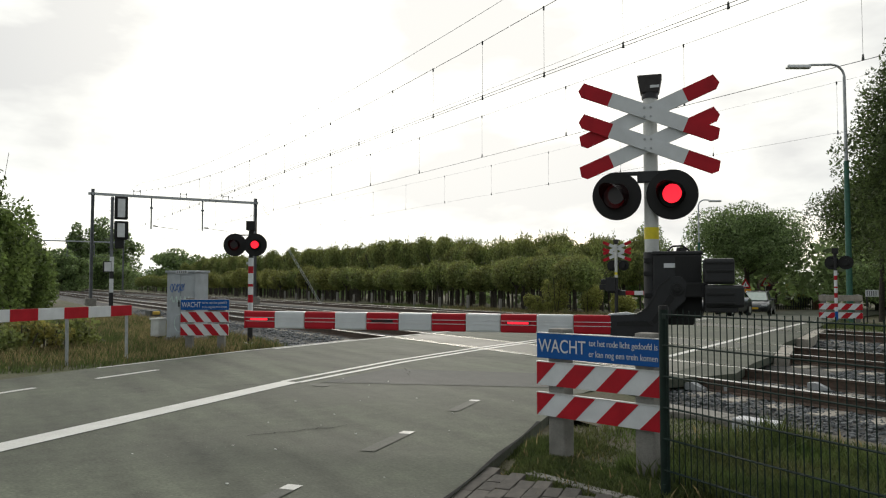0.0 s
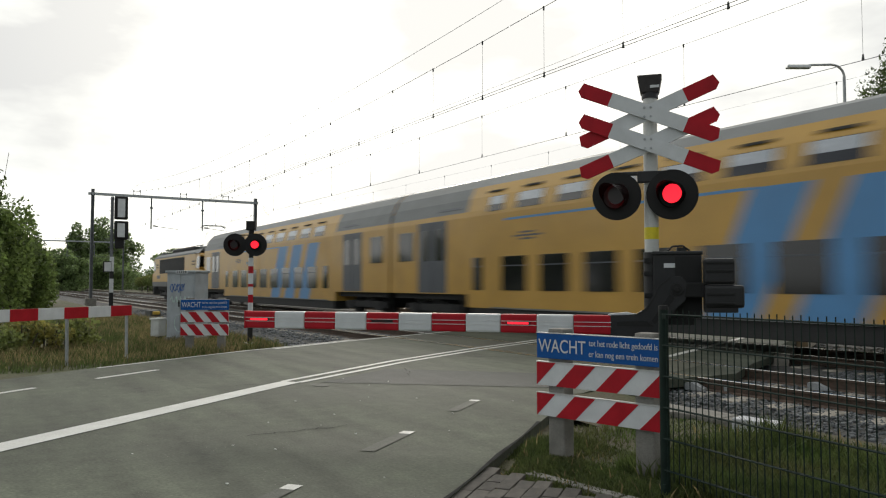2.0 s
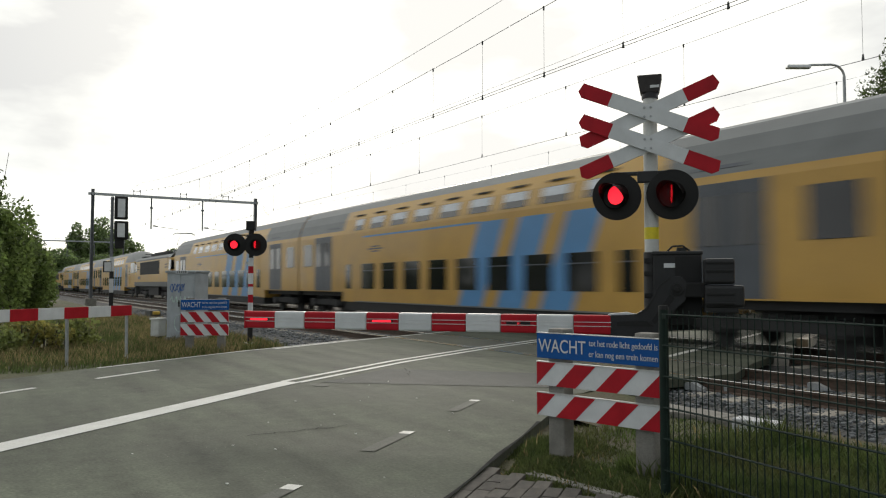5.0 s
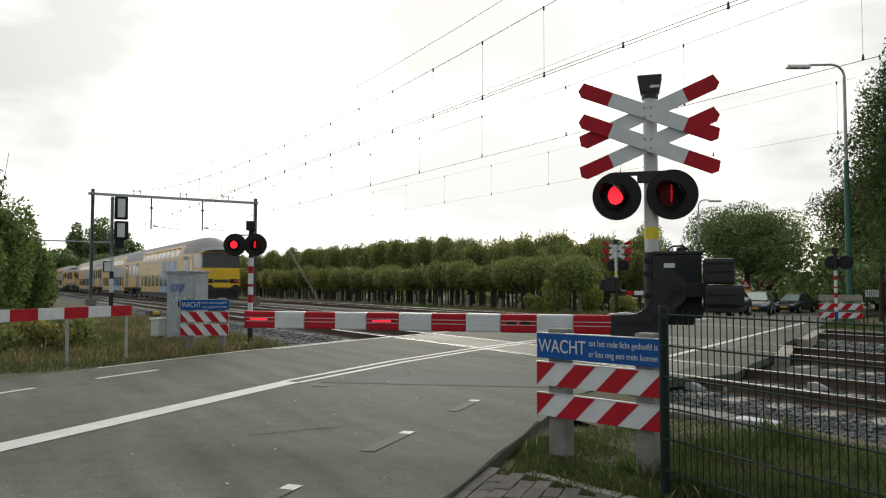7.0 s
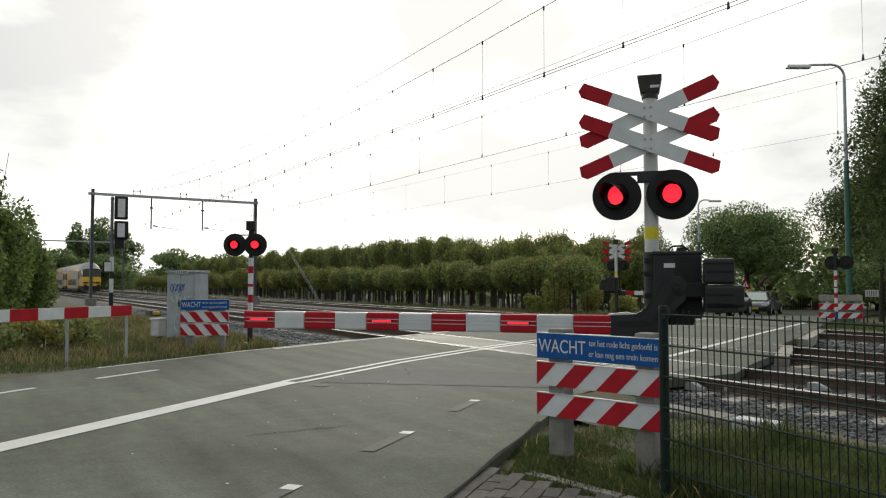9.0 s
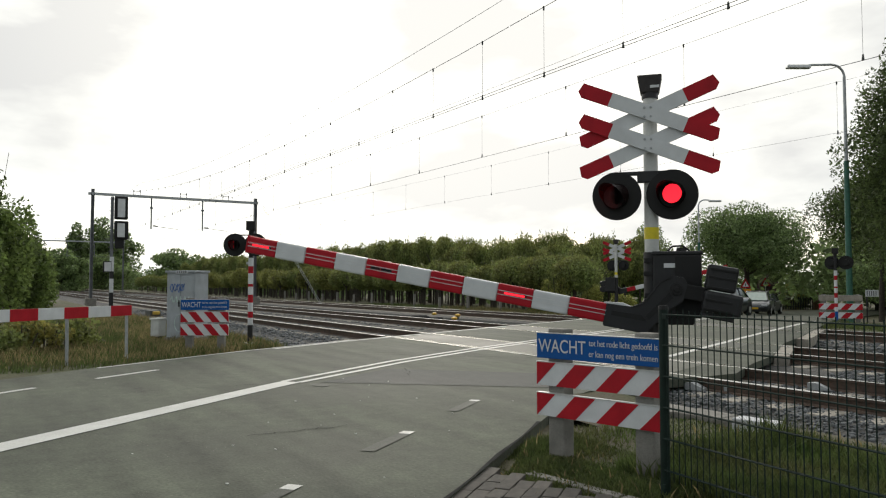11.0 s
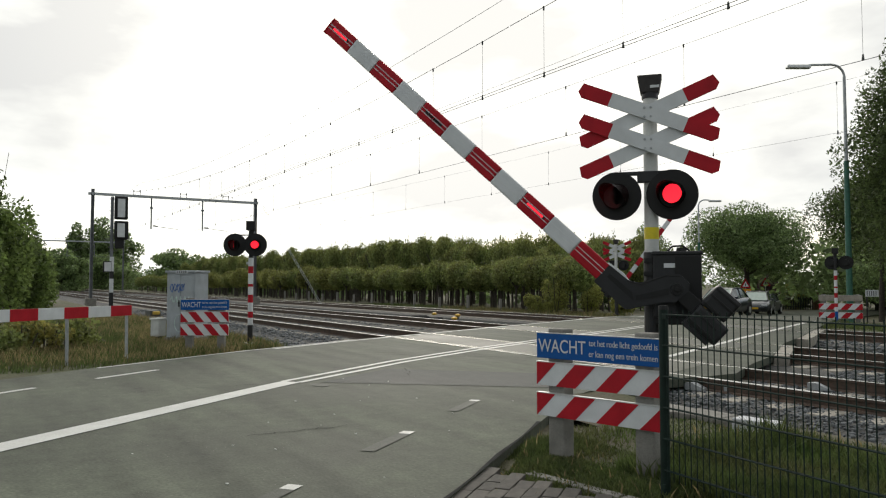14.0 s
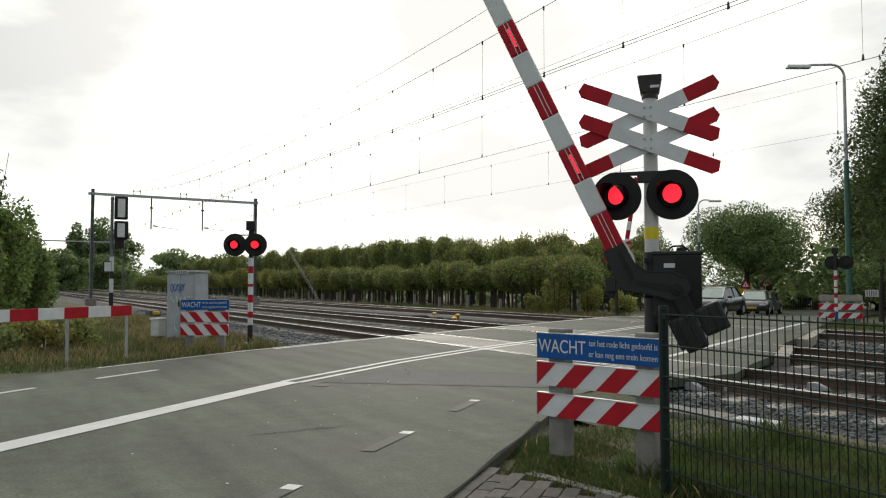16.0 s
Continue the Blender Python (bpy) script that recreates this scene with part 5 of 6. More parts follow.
            return (1.0 - 0.10 * f ** 2.2, 1.0)
        b = B()
        shell(b, 23.6, L, 1, 3, squash=sqs)
        vs = [b.verts.new(p) for p in ((23.62, -1.38, 1.02), (L - 0.3, -1.24, 1.02), (L - 0.3, 1.24, 1.02), (23.62, 1.38, 1.02))]
        b.faces.new(vs)
        bmesh.ops.remove_doubles(b, verts=b.verts[:], dist=0.09)
        part("cab_side", b, T_YEL, t, "yellow cab side")
        b = B()
        rows = []
        for x in np.linspace(23.6, L, 8):
            f = (x - 23.6) / 3.3
            w, k = sqs(x)[0], 1.0 - 0.84 * f ** 2.0
            pr = [(-y * w, 3.46 + (z - 3.46) * k) for y, z in SIDE[3:]] + [(y * w, 3.46 + (z - 3.46) * k) for y, z in SIDE[3:-1][::-1]]
            rows.append([b.verts.new((x, y, z)) for y, z in pr])
        for r, q in zip(rows[:-1], rows[1:]):
            for k in range(len(r) - 1):
                b.faces.new((r[k], q[k], q[k + 1], r[k + 1]))
        b.faces.new(rows[-1])
        part("cab_roof", b, T_ROOF, t, "rounded grey cab roof", smooth=True)
        w = 1.39 * 0.9
        b = B()
        prism(b, [(L - 0.25, 1.0), (L + 0.12, 1.05), (L + 0.14, 2.35), (L - 0.02, 2.42), (L - 0.25, 2.42)], -w, w)
        bmesh.ops.bevel(b, geom=b.edges[:], offset=0.05, segments=2, affect="EDGES")
        part("nose", b, T_YELF, t, "bright yellow front panel")
        b = B()
        rings = []
        for x, xt in ((L - 1.92, L - 1.75), (L - 1.2, L - 1.2), (L - 0.8, L - 0.8), (L - 0.4, L - 0.42), (L - 0.02, L - 0.14)):
            h = 1.39 * sqs(x)[0] + 0.014
            rings.append([b.verts.new(p) for p in ((x, -h, 2.40), (x, h, 2.40), (xt, h, 3.38), (xt, -h, 3.38))])
        for r, q in zip(rings[:-1], rings[1:]):
            for k in range(4):
                b.faces.new((r[k], q[k], q[(k + 1) % 4], r[(k + 1) % 4]))
        b.faces.new(rings[0][::-1])
        b.faces.new(rings[-1])
        bmesh.ops.recalc_face_normals(b, faces=b.faces[:])
        part("windscreen", b, GLASS, t, "wide dark windscreen")
        b = B()
        box(b, L - 0.9, L - 0.04, -w - 0.06, w + 0.06, 3.40, 3.5, 0.02)
        part("brow", b, T_YEL, t)
        for y in (-0.85, 0.85):
            b = B()
            box(b, L + 0.10, L + 0.16, y - 0.3, y + 0.3, 1.38, 1.66, 0.03)
            hd = part("headlight_panel", b, BLACK_M, t)
            b = B()
            rod(b, (L + 0.15, y * 1.12, 1.52), (L + 0.175, y * 1.12, 1.52), 0.09, 0.08, 14)
            part("tail_lamp", b, TAILRED, hd, "lit red tail lamp")
        b = B()
        box(b, L + 0.1, L + 0.15, -0.5, 0.5, 1.42, 1.62, 0.01)
        part("front_grille", b, T_FRAME, t)
        b = B()
        box(b, L - 0.6, L + 0.2, -1.15, 1.15, 0.3, 1.02, 0.05)
        for y in (-0.88, 0.88):
            rod(b, (L + 0.1, y, 1.05), (L + 0.55, y, 1.05), 0.22, 0.22, 14)
        rod(b, (L, 0, 0.95), (L + 0.55, 0, 0.95), 0.12, 0.12, 10)
        part("buffer_beam", b, T_DARK, t, "dark buffers and coupling")
        b = B()
        box(b, 24.15, 24.75, -1.398, -1.37, 1.06, 3.1, 0.005)
        cd = part("cab_door", b, mat("cab_door_yellow", (0.50, 0.30, 0.06), 0.5, vary=0.12), t, "yellow cab door")
        glass_side(t, "door_window", 24.25, 24.65, 2.2, 2.98, 1.396, parent=cd)
    return t


def locomotive(label):
    t = thing("electric_locomotive", pose(0, Y2, 0), label, "locomotive", group="electric locomotives")
    L = 17.5
    b = B()
    prism(b, [(1.9, 1.5), (15.6, 1.5), (15.6, 3.42), (1.9, 3.42)], -1.42, 1.42)
    body = part("body", b, T_YEL, t, "yellow locomotive body")
    for x, s in ((0.0, 1), (L, -1)):
        b = B()
        prism(b, [(x + s * 0.35, 1.2), (x + s * 0.3, 1.5), (x + s * 0.25, 2.2), (x + s * 0.95, 2.32), (x + s * 0.75, 3.25), (x + s * 1.0, 3.42), (x + s * 1.9, 3.42), (x + s * 1.9, 1.2)], -1.40, 1.40)
        bmesh.ops.bevel(b, geom=b.edges[:], offset=0.05, segments=2, affect="EDGES")
        c = part("cab", b, T_YEL, t, "yellow angular cab")
        b = B()
        prism(b, [(x + s * 0.93, 2.42), (x + s * 0.735, 3.18), (x + s * 1.5, 3.18), (x + s * 1.75, 2.42)], -1.415, 1.415)
        part("cab_window", b, GLASS, c, "dark wraparound cab window")
        b = B()
        box(b, x + s * 0.18 - 0.06, x + s * 0.18 + 0.1, -1.3, 1.3, 0.4, 1.35, 0.04)
        for y in (-0.88, 0.88):
            rod(b, (x + s * 0.2, y, 1.05), (x - s * 0.25, y, 1.05), 0.23, 0.23, 14)
        part("buffer_beam", b, T_SOLE, t, "grey buffer beam with buffers")
        b = B()
        for dz in (0.0, 0.22):
            for dx in (0.0, 0.55):
                box(b, x + s * (2.2 + dx) - 0.2, x + s * (2.2 + dx) + 0.2, -1.427, -1.41, 2.62 + dz, 2.72 + dz)
        part("air_slot", b, T_FRAME, t, "dark air slots")
    b = B()
    prism(b, [(0.5, 1.12), (17.0, 1.12), (17.1, 1.5), (0.4, 1.5)], -1.425, 1.425)
    part("sole_bar", b, T_SOLE, t, "dark grey lower band")
    b = B()
    box(b, 3.4, 12.3, -1.435, -1.40, 2.16, 3.28, 0.02)
    g = part("side_grille", b, mat("dark_side_grille", (0.010, 0.011, 0.012), 0.75, vary=0.25, scale=2), t, "long dark ventilation grille")
    for k in range(9):
        b = B()
        box(b, 3.46, 12.24, -1.442, -1.434, 2.24 + k * 0.115, 2.265 + k * 0.115)
        part("slat", b, g.data.materials[0], g)
    b = B()
    box(b, 2.4, 3.6, -1.428, -1.41, 1.75, 2.02)
    part("emblem", b, T_GREY, t, "plain dark block")
    b = B()
    for sgn in (-1, 1):
        vs = [b.verts.new(p) for p in ((0.9, sgn * 1.42, 3.40), (16.6, sgn * 1.42, 3.40), (16.3, sgn * 1.12, 3.70), (1.2, sgn * 1.12, 3.70))]
        b.faces.new(vs)
    box(b, 1.2, 16.3, -1.12, 1.12, 3.55, 3.72, 0.02)
    part("roof", b, T_ROOF, t, "grey roof")
    b = B()
    box(b, 5.2, 12.2, -0.8, 0.8, 3.7, 4.05, 0.08)
    eq = part("roof_equipment", b, T_FRAME, t, "dark roof equipment")
    for k in range(12):
        b = B()
        box(b, 5.4 + k * 0.55, 5.7 + k * 0.55, -0.85, 0.85, 3.85, 3.95)
        part("roof_louvre", b, T_FRAME, eq)
    # roof insulators with the high-voltage bar on them
    for x in (4.55, 5.0, 12.5, 13.1):
        b = B()
        rod(b, (x, -0.35, 3.7), (x, -0.35, 4.12), 0.07, 0.05, 8)
        part("roof_insulator", b, T_ROOF, t)
    b = B()
    rod(b, (4.4, -0.35, 4.14), (13.3, -0.35, 4.14), 0.025, 0.025, 6)
    part("roof_bar", b, T_DARK, t, "thin dark roof conductor")
    # one pantograph folded, one raised
    b = B()
    box(b, 2.6, 4.3, -0.8, 0.8, 3.72, 3.8)
    tube(b, [(2.5, 0, 3.85), (4.3, 0, 3.98), (2.4, 0, 4.1)], 0.04)
    for x in (2.3, 2.6):
        rod(b, (x, -0.8, 4.12), (x, 0.8, 4.12), 0.03, 0.03, 6)
    part("folded_pantograph", b, T_DARK, t)
    b = B()
    box(b, 13.4, 15.1, -0.8, 0.8, 3.72, 3.8)
    pg = part("raised_pantograph", b, T_DARK, t, "raised pantograph on its base frame")
    for y in (-0.35, 0.35):
        b = B()
        tube(b, [(14.9, y, 3.80), (13.5, y * 0.8, 4.6), (14.6, y * 0.6, 5.36)], 0.014)
        part("pantograph_arm", b, T_DARK, pg)
    for x in (14.45, 14.75):
        b = B()
        tube(b, [(x, -0.85, 5.28), (x, -0.6, 5.42), (x, 0.6, 5.42), (x, 0.85, 5.28)], 0.028)
        part("pan_head", b, T_DARK, pg)
    for x, sg in ((1.0, 1), (16.5, -1)):
        b = B()
        prism(b, [(x, 3.42), (x + sg * 1.25, 3.42), (x + sg * 1.25, 3.92), (x + sg * 0.3, 3.90)], -0.95, 0.95)
        bmesh.ops.bevel(b, geom=b.edges[:], offset=0.05, segments=2, affect="EDGES")
        part("cab_brow", b, T_SOLE, t, "dark raised cab roof hood")
    b = B()
    box(b, 1.9, 15.6, -1.45, -1.41, 3.40, 3.50, 0.008)
    part("rain_gutter", b, T_ROOF, t, "pale roof edge strip")
    b = B()
    box(b, 6.5, 11.0, -1.2, 1.2, 0.35, 1.1, 0.05)
    box(b, 0.6, 16.9, -1.0, 1.0, 0.8, 1.14)
    part("underframe", b, T_DARK, t, "dark underframe equipment")
    bogie(t, 3.9)
    bogie(t, 13.6)
    return t


def build_train():
    cars, x = [], 0.0
    lo = locomotive("yellow electric locomotive with dark side grille and grey roof")
    c = coach("yellow double-deck coach with blue stripes and grey roof")
    k = coach("yellow double-deck driving coach with blue stripes and rounded cab", cab=True)
    cars += [(lo, 0.0), (c, 17.75), (copy_thing(c, pose(0, Y2, 0)), 44.15), (k, 70.55)]
    off = 70.55 + 27.3
    cars += [(copy_thing(lo, pose(0, Y2, 0)), off), (copy_thing(c, pose(0, Y2, 0)), off + 17.75), (copy_thing(c, pose(0, Y2, 0)), off + 44.15), (copy_thing(k, pose(0, Y2, 0)), off + 70.55)]
    return cars


# ---------------- cars ----------------
def car(label, paint, seed):
    """Waiting car; front towards +x."""
    t = thing("car", pose(0, 0, 0), label, "car", group="waiting cars")
    pm = mat("car_paint", paint, 0.3, vary=0.06, scale=3, fine=20, bump=0, coat=0.4, spec=0.4)
    gm = mat("car_glass", (0.03, 0.04, 0.035), 0.06, vary=0.1, bump=0, spec=0.8)
    # windscreen base is pale green: the sky's reflection is put into the colour
    ws = mat("windscreen_sky_tint", (0.34, 0.42, 0.37), 0.06, vary=0.08, bump=0, spec=1.0)
    # lower body: stations (x, bottom, shoulder height, half width, bonnet height)
    st = [(-2.15, 0.48, 0.78, 0.62, 0.86), (-2.08, 0.34, 0.84, 0.76, 0.95), (-1.75, 0.26, 0.88, 0.85, 1.0), (-1.0, 0.22, 0.90, 0.89, 0.98), (0.0, 0.22, 0.88, 0.90, 0.95), (0.9, 0.22, 0.84, 0.89, 0.93),
          (1.4, 0.24, 0.78, 0.87, 0.86), (1.8, 0.26, 0.70, 0.83, 0.78), (2.02, 0.30, 0.60, 0.74, 0.68), (2.14, 0.38, 0.52, 0.58, 0.56)]
    b = B()
    rows = []
    for x, z0, z1, w, zt in st:
        ring = [(-w * 0.86, z0), (-w * 0.97, z0 + 0.10), (-w, (z0 + z1) / 2), (-w * 0.97, z1), (-w * 0.84, z1 + (zt - z1) * 0.7), (-w * 0.45, zt), (w * 0.45, zt), (w * 0.84, z1 + (zt - z1) * 0.7), (w * 0.97, z1), (w, (z0 + z1) / 2), (w * 0.97, z0 + 0.10), (w * 0.86, z0)]
        rows.append([b.verts.new((x, y, z)) for y, z in ring])
    n = len(rows[0])
    for r, q in zip(rows[:-1], rows[1:]):
        for i in range(n):
            b.faces.new((r[i], q[i], q[(i + 1) % n], r[(i + 1) % n]))
    b.faces.new(rows[0])
    b.faces.new(rows[-1][::-1])
    bmesh.ops.recalc_face_normals(b, faces=b.faces[:])
    part("body", b, pm, t, smooth=True)
    # cabin: rings across the car, base to roof
    lo = [(-1.85, 0.66), (-1.2, 0.76), (0.1, 0.78), (1.15, 0.70)]
    hi = [(-1.25, 0.54, 1.36), (-0.85, 0.58, 1.43), (-0.05, 0.58, 1.45), (0.38, 0.55, 1.38)]
    b = B()
    L_ = {s: [b.verts.new((x, s * w, 0.92)) for x, w in lo] for s in (-1, 1)}
    H_ = {s: [b.verts.new((x, s * w, z)) for x, w, z in hi] for s in (-1, 1)}
    for s in (-1, 1):
        for i in range(3):
            b.faces.new((L_[s][i], L_[s][i + 1], H_[s][i + 1], H_[s][i]))
    b.faces.new((L_[-1][0], L_[1][0], H_[1][0], H_[-1][0]))
    bmesh.ops.recalc_face_normals(b, faces=b.faces[:])
    part("side_windows", b, gm, t, "dark tinted side windows")
    b = B()
    vs = [b.verts.new(p) for p in ((1.16, -0.69, 0.925), (1.24, 0.0, 0.93), (1.16, 0.69, 0.925), (0.385, 0.545, 1.385), (0.43, 0.0, 1.40), (0.385, -0.545, 1.385))]
    b.faces.new((vs[0], vs[1], vs[4], vs[5]))
    b.faces.new((vs[1], vs[2], vs[3], vs[4]))
    part("windscreen", b, ws, t, "windscreen with a pale sky reflection in its colour")
    b = B()
    rr = [[b.verts.new((x, y * w, z + 0.012 + 0.03 * (1 - y * y))) for y in (-1.03, -0.5, 0.0, 0.5, 1.03)] for x, w, z in hi]
    for r, q in zip(rr[:-1], rr[1:]):
        for i in range(4):
            b.faces.new((r[i], q[i], q[i + 1], r[i + 1]))
    part("roof", b, pm, t, smooth=True)
    for s in (-1, 1):
        b = B()
        tube(b, [(-1.85, s * 0.665, 0.93), (-1.25, s * 0.55, 1.37), (-0.85, s * 0.585, 1.44), (-0.05, s * 0.585, 1.46), (0.38, s * 0.555, 1.39), (1.16, s * 0.705, 0.93)], 0.032, 6)
        tube(b, [(-0.35, s * 0.775, 0.92), (-0.40, s * 0.585, 1.44)], 0.03, 5)
        part("roof_pillar", b, pm, t)
        b = B()
        box(b, 0.72, 0.90, s * 0.93 - 0.09, s * 0.93 + 0.09, 0.90, 1.02, 0.03)
        part("mirror", b, pm, t)
    for x in (-1.32, 1.32):
        for y in (-0.80, 0.80):
            b = B()
            rod(b, (x, y - 0.1, 0.31), (x, y + 0.1, 0.31), 0.31, 0.31, 20)
            wh = part("wheel", b, BLACK_M, t, "black tyre")
            b = B()
            rod(b, (x, y - 0.106, 0.31), (x, y + 0.106, 0.31), 0.2, 0.18, 12)
            part("rim", b, ALU, wh)
            b = B()
            rod(b, (x, y - 0.094, 0.36), (x, y + 0.094, 0.36), 0.37, 0.37, 20)
            part("wheel_arch", b, BLACK_M, t)
    for y in (-0.58, 0.58):
        b = B()
        box(b, 1.90, 2.08, y - 0.17, y + 0.17, 0.58, 0.69, 0.04)
        part("headlight", b, mat("headlight_glass", (0.6, 0.62, 0.64), 0.15, vary=0.1, bump=0), t, "clear headlight")
    b = B()
    box(b, 2.10, 2.165, -0.27, 0.27, 0.42, 0.53)
    part("number_plate", b, mat("plate_yellow", (0.75, 0.45, 0.02), 0.5, vary=0.05, bump=0), t, "plain yellow plate")
    b = B()
    box(b, 1.98, 2.15, -0.55, 0.55, 0.27, 0.38, 0.02)
    part("lower_grille", b, BLACK_M, t)
    return t


# ---------------- place it all ----------------
build_ground()
build_road()
for yc, lab in ((Y1, "near railway track with rusty rails on concrete sleepers"), (Y2, "second railway track with bright railheads"), (Y3, "far siding track with dull rails")):
    build_track(yc, lab)
build_ballast()
build_pavers()
build_fence()
build_rail_fence()
build_cabinet()
portal(-57, 6.3, 17.9, 7.65, "grey steel catenary portal spanning two tracks", (10.2, 13.85))
portal(-122, 5.9, 17.9, 7.65, "distant catenary portal across the tracks", (10.2, 13.85))
build_wires()
build_signal()
build_street_lamp(-17.4, 30.6, -0.3, 10.9, 2.45, 0)
build_street_lamp(-40.2, 49.2, -0.9, 9.0, 1.5, 180)
build_orchard()

# big trees behind the crossing
tree(pose(-39.6, 54.4, -1.0), "large round dark green tree beside the road", 9.3, 5.1, 3, 36000, 0.105, 0.3, 0.33, LEAF_D, 20)
tree(pose(-34.0, 65, -1.0), "broad green tree behind the garden fence", 8.4, 5.4, 5, 12000, 0.15, 0.3, 0.10, LEAF, 16)
tree(pose(-42.5, 46, -1.0), "slender green tree behind the far barrier", 7.5, 2.5, 7, 9000, 0.10, 0.2, 0.12, LEAF, 13)
tree(pose(-46.5, 44.5, -1.0), "green tree behind the far barrier", 5.2, 2.4, 8, 7000, 0.10, 0.2, 0.12, LEAF_D, 12)
tree(pose(-15.8, 32.8, -0.5), "tall open-crowned dark green tree by the lane", 13.0, 2.7, 11, 38000, 0.072, 0.2, 0.20, LEAF_N, 26, tall=1.3)
tree(pose(-20.3, 38.5, -0.6), "leafy dark green tree on the far verge", 8.6, 3.0, 12, 26000, 0.075, 0.15, 0.42, LEAF_N, 20)
tree(pose(-17.4, 40.5, -0.7), "tall open-crowned tree by the lane", 9.2, 3.4, 13, 20000, 0.085, 0.17, 0.26, LEAF_N, 18)
tree(pose(-12.8, 34, -0.6), "tall leafy tree beside the lane", 11.5, 3.4, 15, 16000, 0.09, 0.22, 0.20, LEAF_N, 18)
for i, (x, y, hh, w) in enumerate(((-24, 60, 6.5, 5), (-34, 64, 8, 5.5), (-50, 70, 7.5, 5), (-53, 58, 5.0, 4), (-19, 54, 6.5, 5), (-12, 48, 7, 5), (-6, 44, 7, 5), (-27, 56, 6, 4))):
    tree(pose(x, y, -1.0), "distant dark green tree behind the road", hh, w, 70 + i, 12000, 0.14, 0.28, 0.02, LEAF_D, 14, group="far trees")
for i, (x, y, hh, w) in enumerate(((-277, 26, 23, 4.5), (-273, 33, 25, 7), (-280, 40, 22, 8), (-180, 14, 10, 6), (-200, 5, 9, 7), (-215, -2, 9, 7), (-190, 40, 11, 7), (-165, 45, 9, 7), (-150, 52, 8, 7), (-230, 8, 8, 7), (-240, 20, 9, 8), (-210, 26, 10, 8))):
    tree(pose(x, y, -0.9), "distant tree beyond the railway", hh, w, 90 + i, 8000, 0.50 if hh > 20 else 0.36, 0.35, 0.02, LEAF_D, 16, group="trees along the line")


def woods():
    rng = np.random.default_rng(77)
    blobs = []
    for x in np.arange(-240, 6, 2.6):
        for y in (46.0 if x < -40 else 58.0, 52.0 if x < -40 else 64.0):
            blobs.append((x + rng.uniform(-1, 1), y + rng.uniform(-1.5, 1.5) + max(0, -x - 150) * 0.0, rng.uniform(0.2, 2.6), rng.uniform(1.6, 2.6), rng.uniform(1.6, 2.6)))
    for y in np.arange(-70, 60, 3.0):
        blobs.append((-260 + rng.uniform(-4, 4), y, rng.uniform(0.5, 3), 3.2, 3.4))
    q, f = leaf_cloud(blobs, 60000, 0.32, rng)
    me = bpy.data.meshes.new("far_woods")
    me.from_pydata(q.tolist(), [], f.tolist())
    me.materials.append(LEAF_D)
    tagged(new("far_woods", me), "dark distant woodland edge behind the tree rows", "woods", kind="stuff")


woods()
# left bank
for i, (x, y, w, hh) in enumerate(((-27, -3.0, 2.2, 5.6), (-30, -1.0, 1.9, 5.2), (-33.5, -0.2, 2.2, 7.4), (-38, 0.8, 1.9, 5.2), (-44, 1.3, 2.0, 3.6), (-52, 1.8, 2.0, 2.8))):
    bush(pose(x, y, -0.2), "tall green bush on the railway bank", w, hh, 120 + i, 9000, 0.10, LEAF, group="bank bushes")
for i in range(9):
    bush(pose(-16.6 - 0.5 * (i % 3), -1.9 + i * 0.42, -0.1), "low yellow-green weeds behind the guard rail", 0.7, 0.75, 140 + i, 1100, 0.05, LEAF_Y if i % 2 else LEAF_O, "weed_clump", "weeds behind the rail")
# shrub and hedges across the line
for i, (x, y, w, hh) in enumerate(((-27.6, 23.4, 0.8, 2.3), (-26.2, 24.2, 0.8, 1.7), (-28.6, 23.2, 0.7, 1.2), (-25.0, 25.0, 0.7, 1.5))):
    bush(pose(x, y, -0.3), "yellow-green straggly shrub beside the far track", w, hh, 160 + i, 3200, 0.05, LEAF_S, group="shrubs by the far track")
cb = thing("clipped_bush", pose(-41.2, 63.6, -0.9), "clipped round bright green bush", "bush")
b = B()
for i in range(5):
    rod(b, (0.06 * i - 0.12, 0, -0.2), (0.3 * math.cos(i * 1.3), 0.3 * math.sin(i * 1.3), 1.0), 0.05, 0.03, 6)
part("stem", b, BARK, cb)
foliage("leaves", [(0, 0, 1.1, 1.22, 1.25)], 9000, 0.075, 171, LEAF_YO, cb, label="dense clipped leaves")
bush(pose(-43.6, 63.4, -0.9), "dark reddish bush behind the fence", 1.3, 3.2, 172, 6000, 0.08, LEAF_R, "garden_bush")
for i in range(9):
    bush(pose(-20.5 + i * 2.4, 43 - i * 1.3, -0.75), "dark green hedge along the lane", 1.4, 2.3, 180 + i, 3000, 0.09, LEAF_D, "hedge", "lane hedge")
for i in range(7):
    bush(pose(-47 + i * 2.6, 67.5 + i * 1.6, -0.9), "dark green hedge behind the garden fence", 1.7, 4.2, 200 + i, 7000, 0.10, LEAF_D, "hedge", "garden hedge")


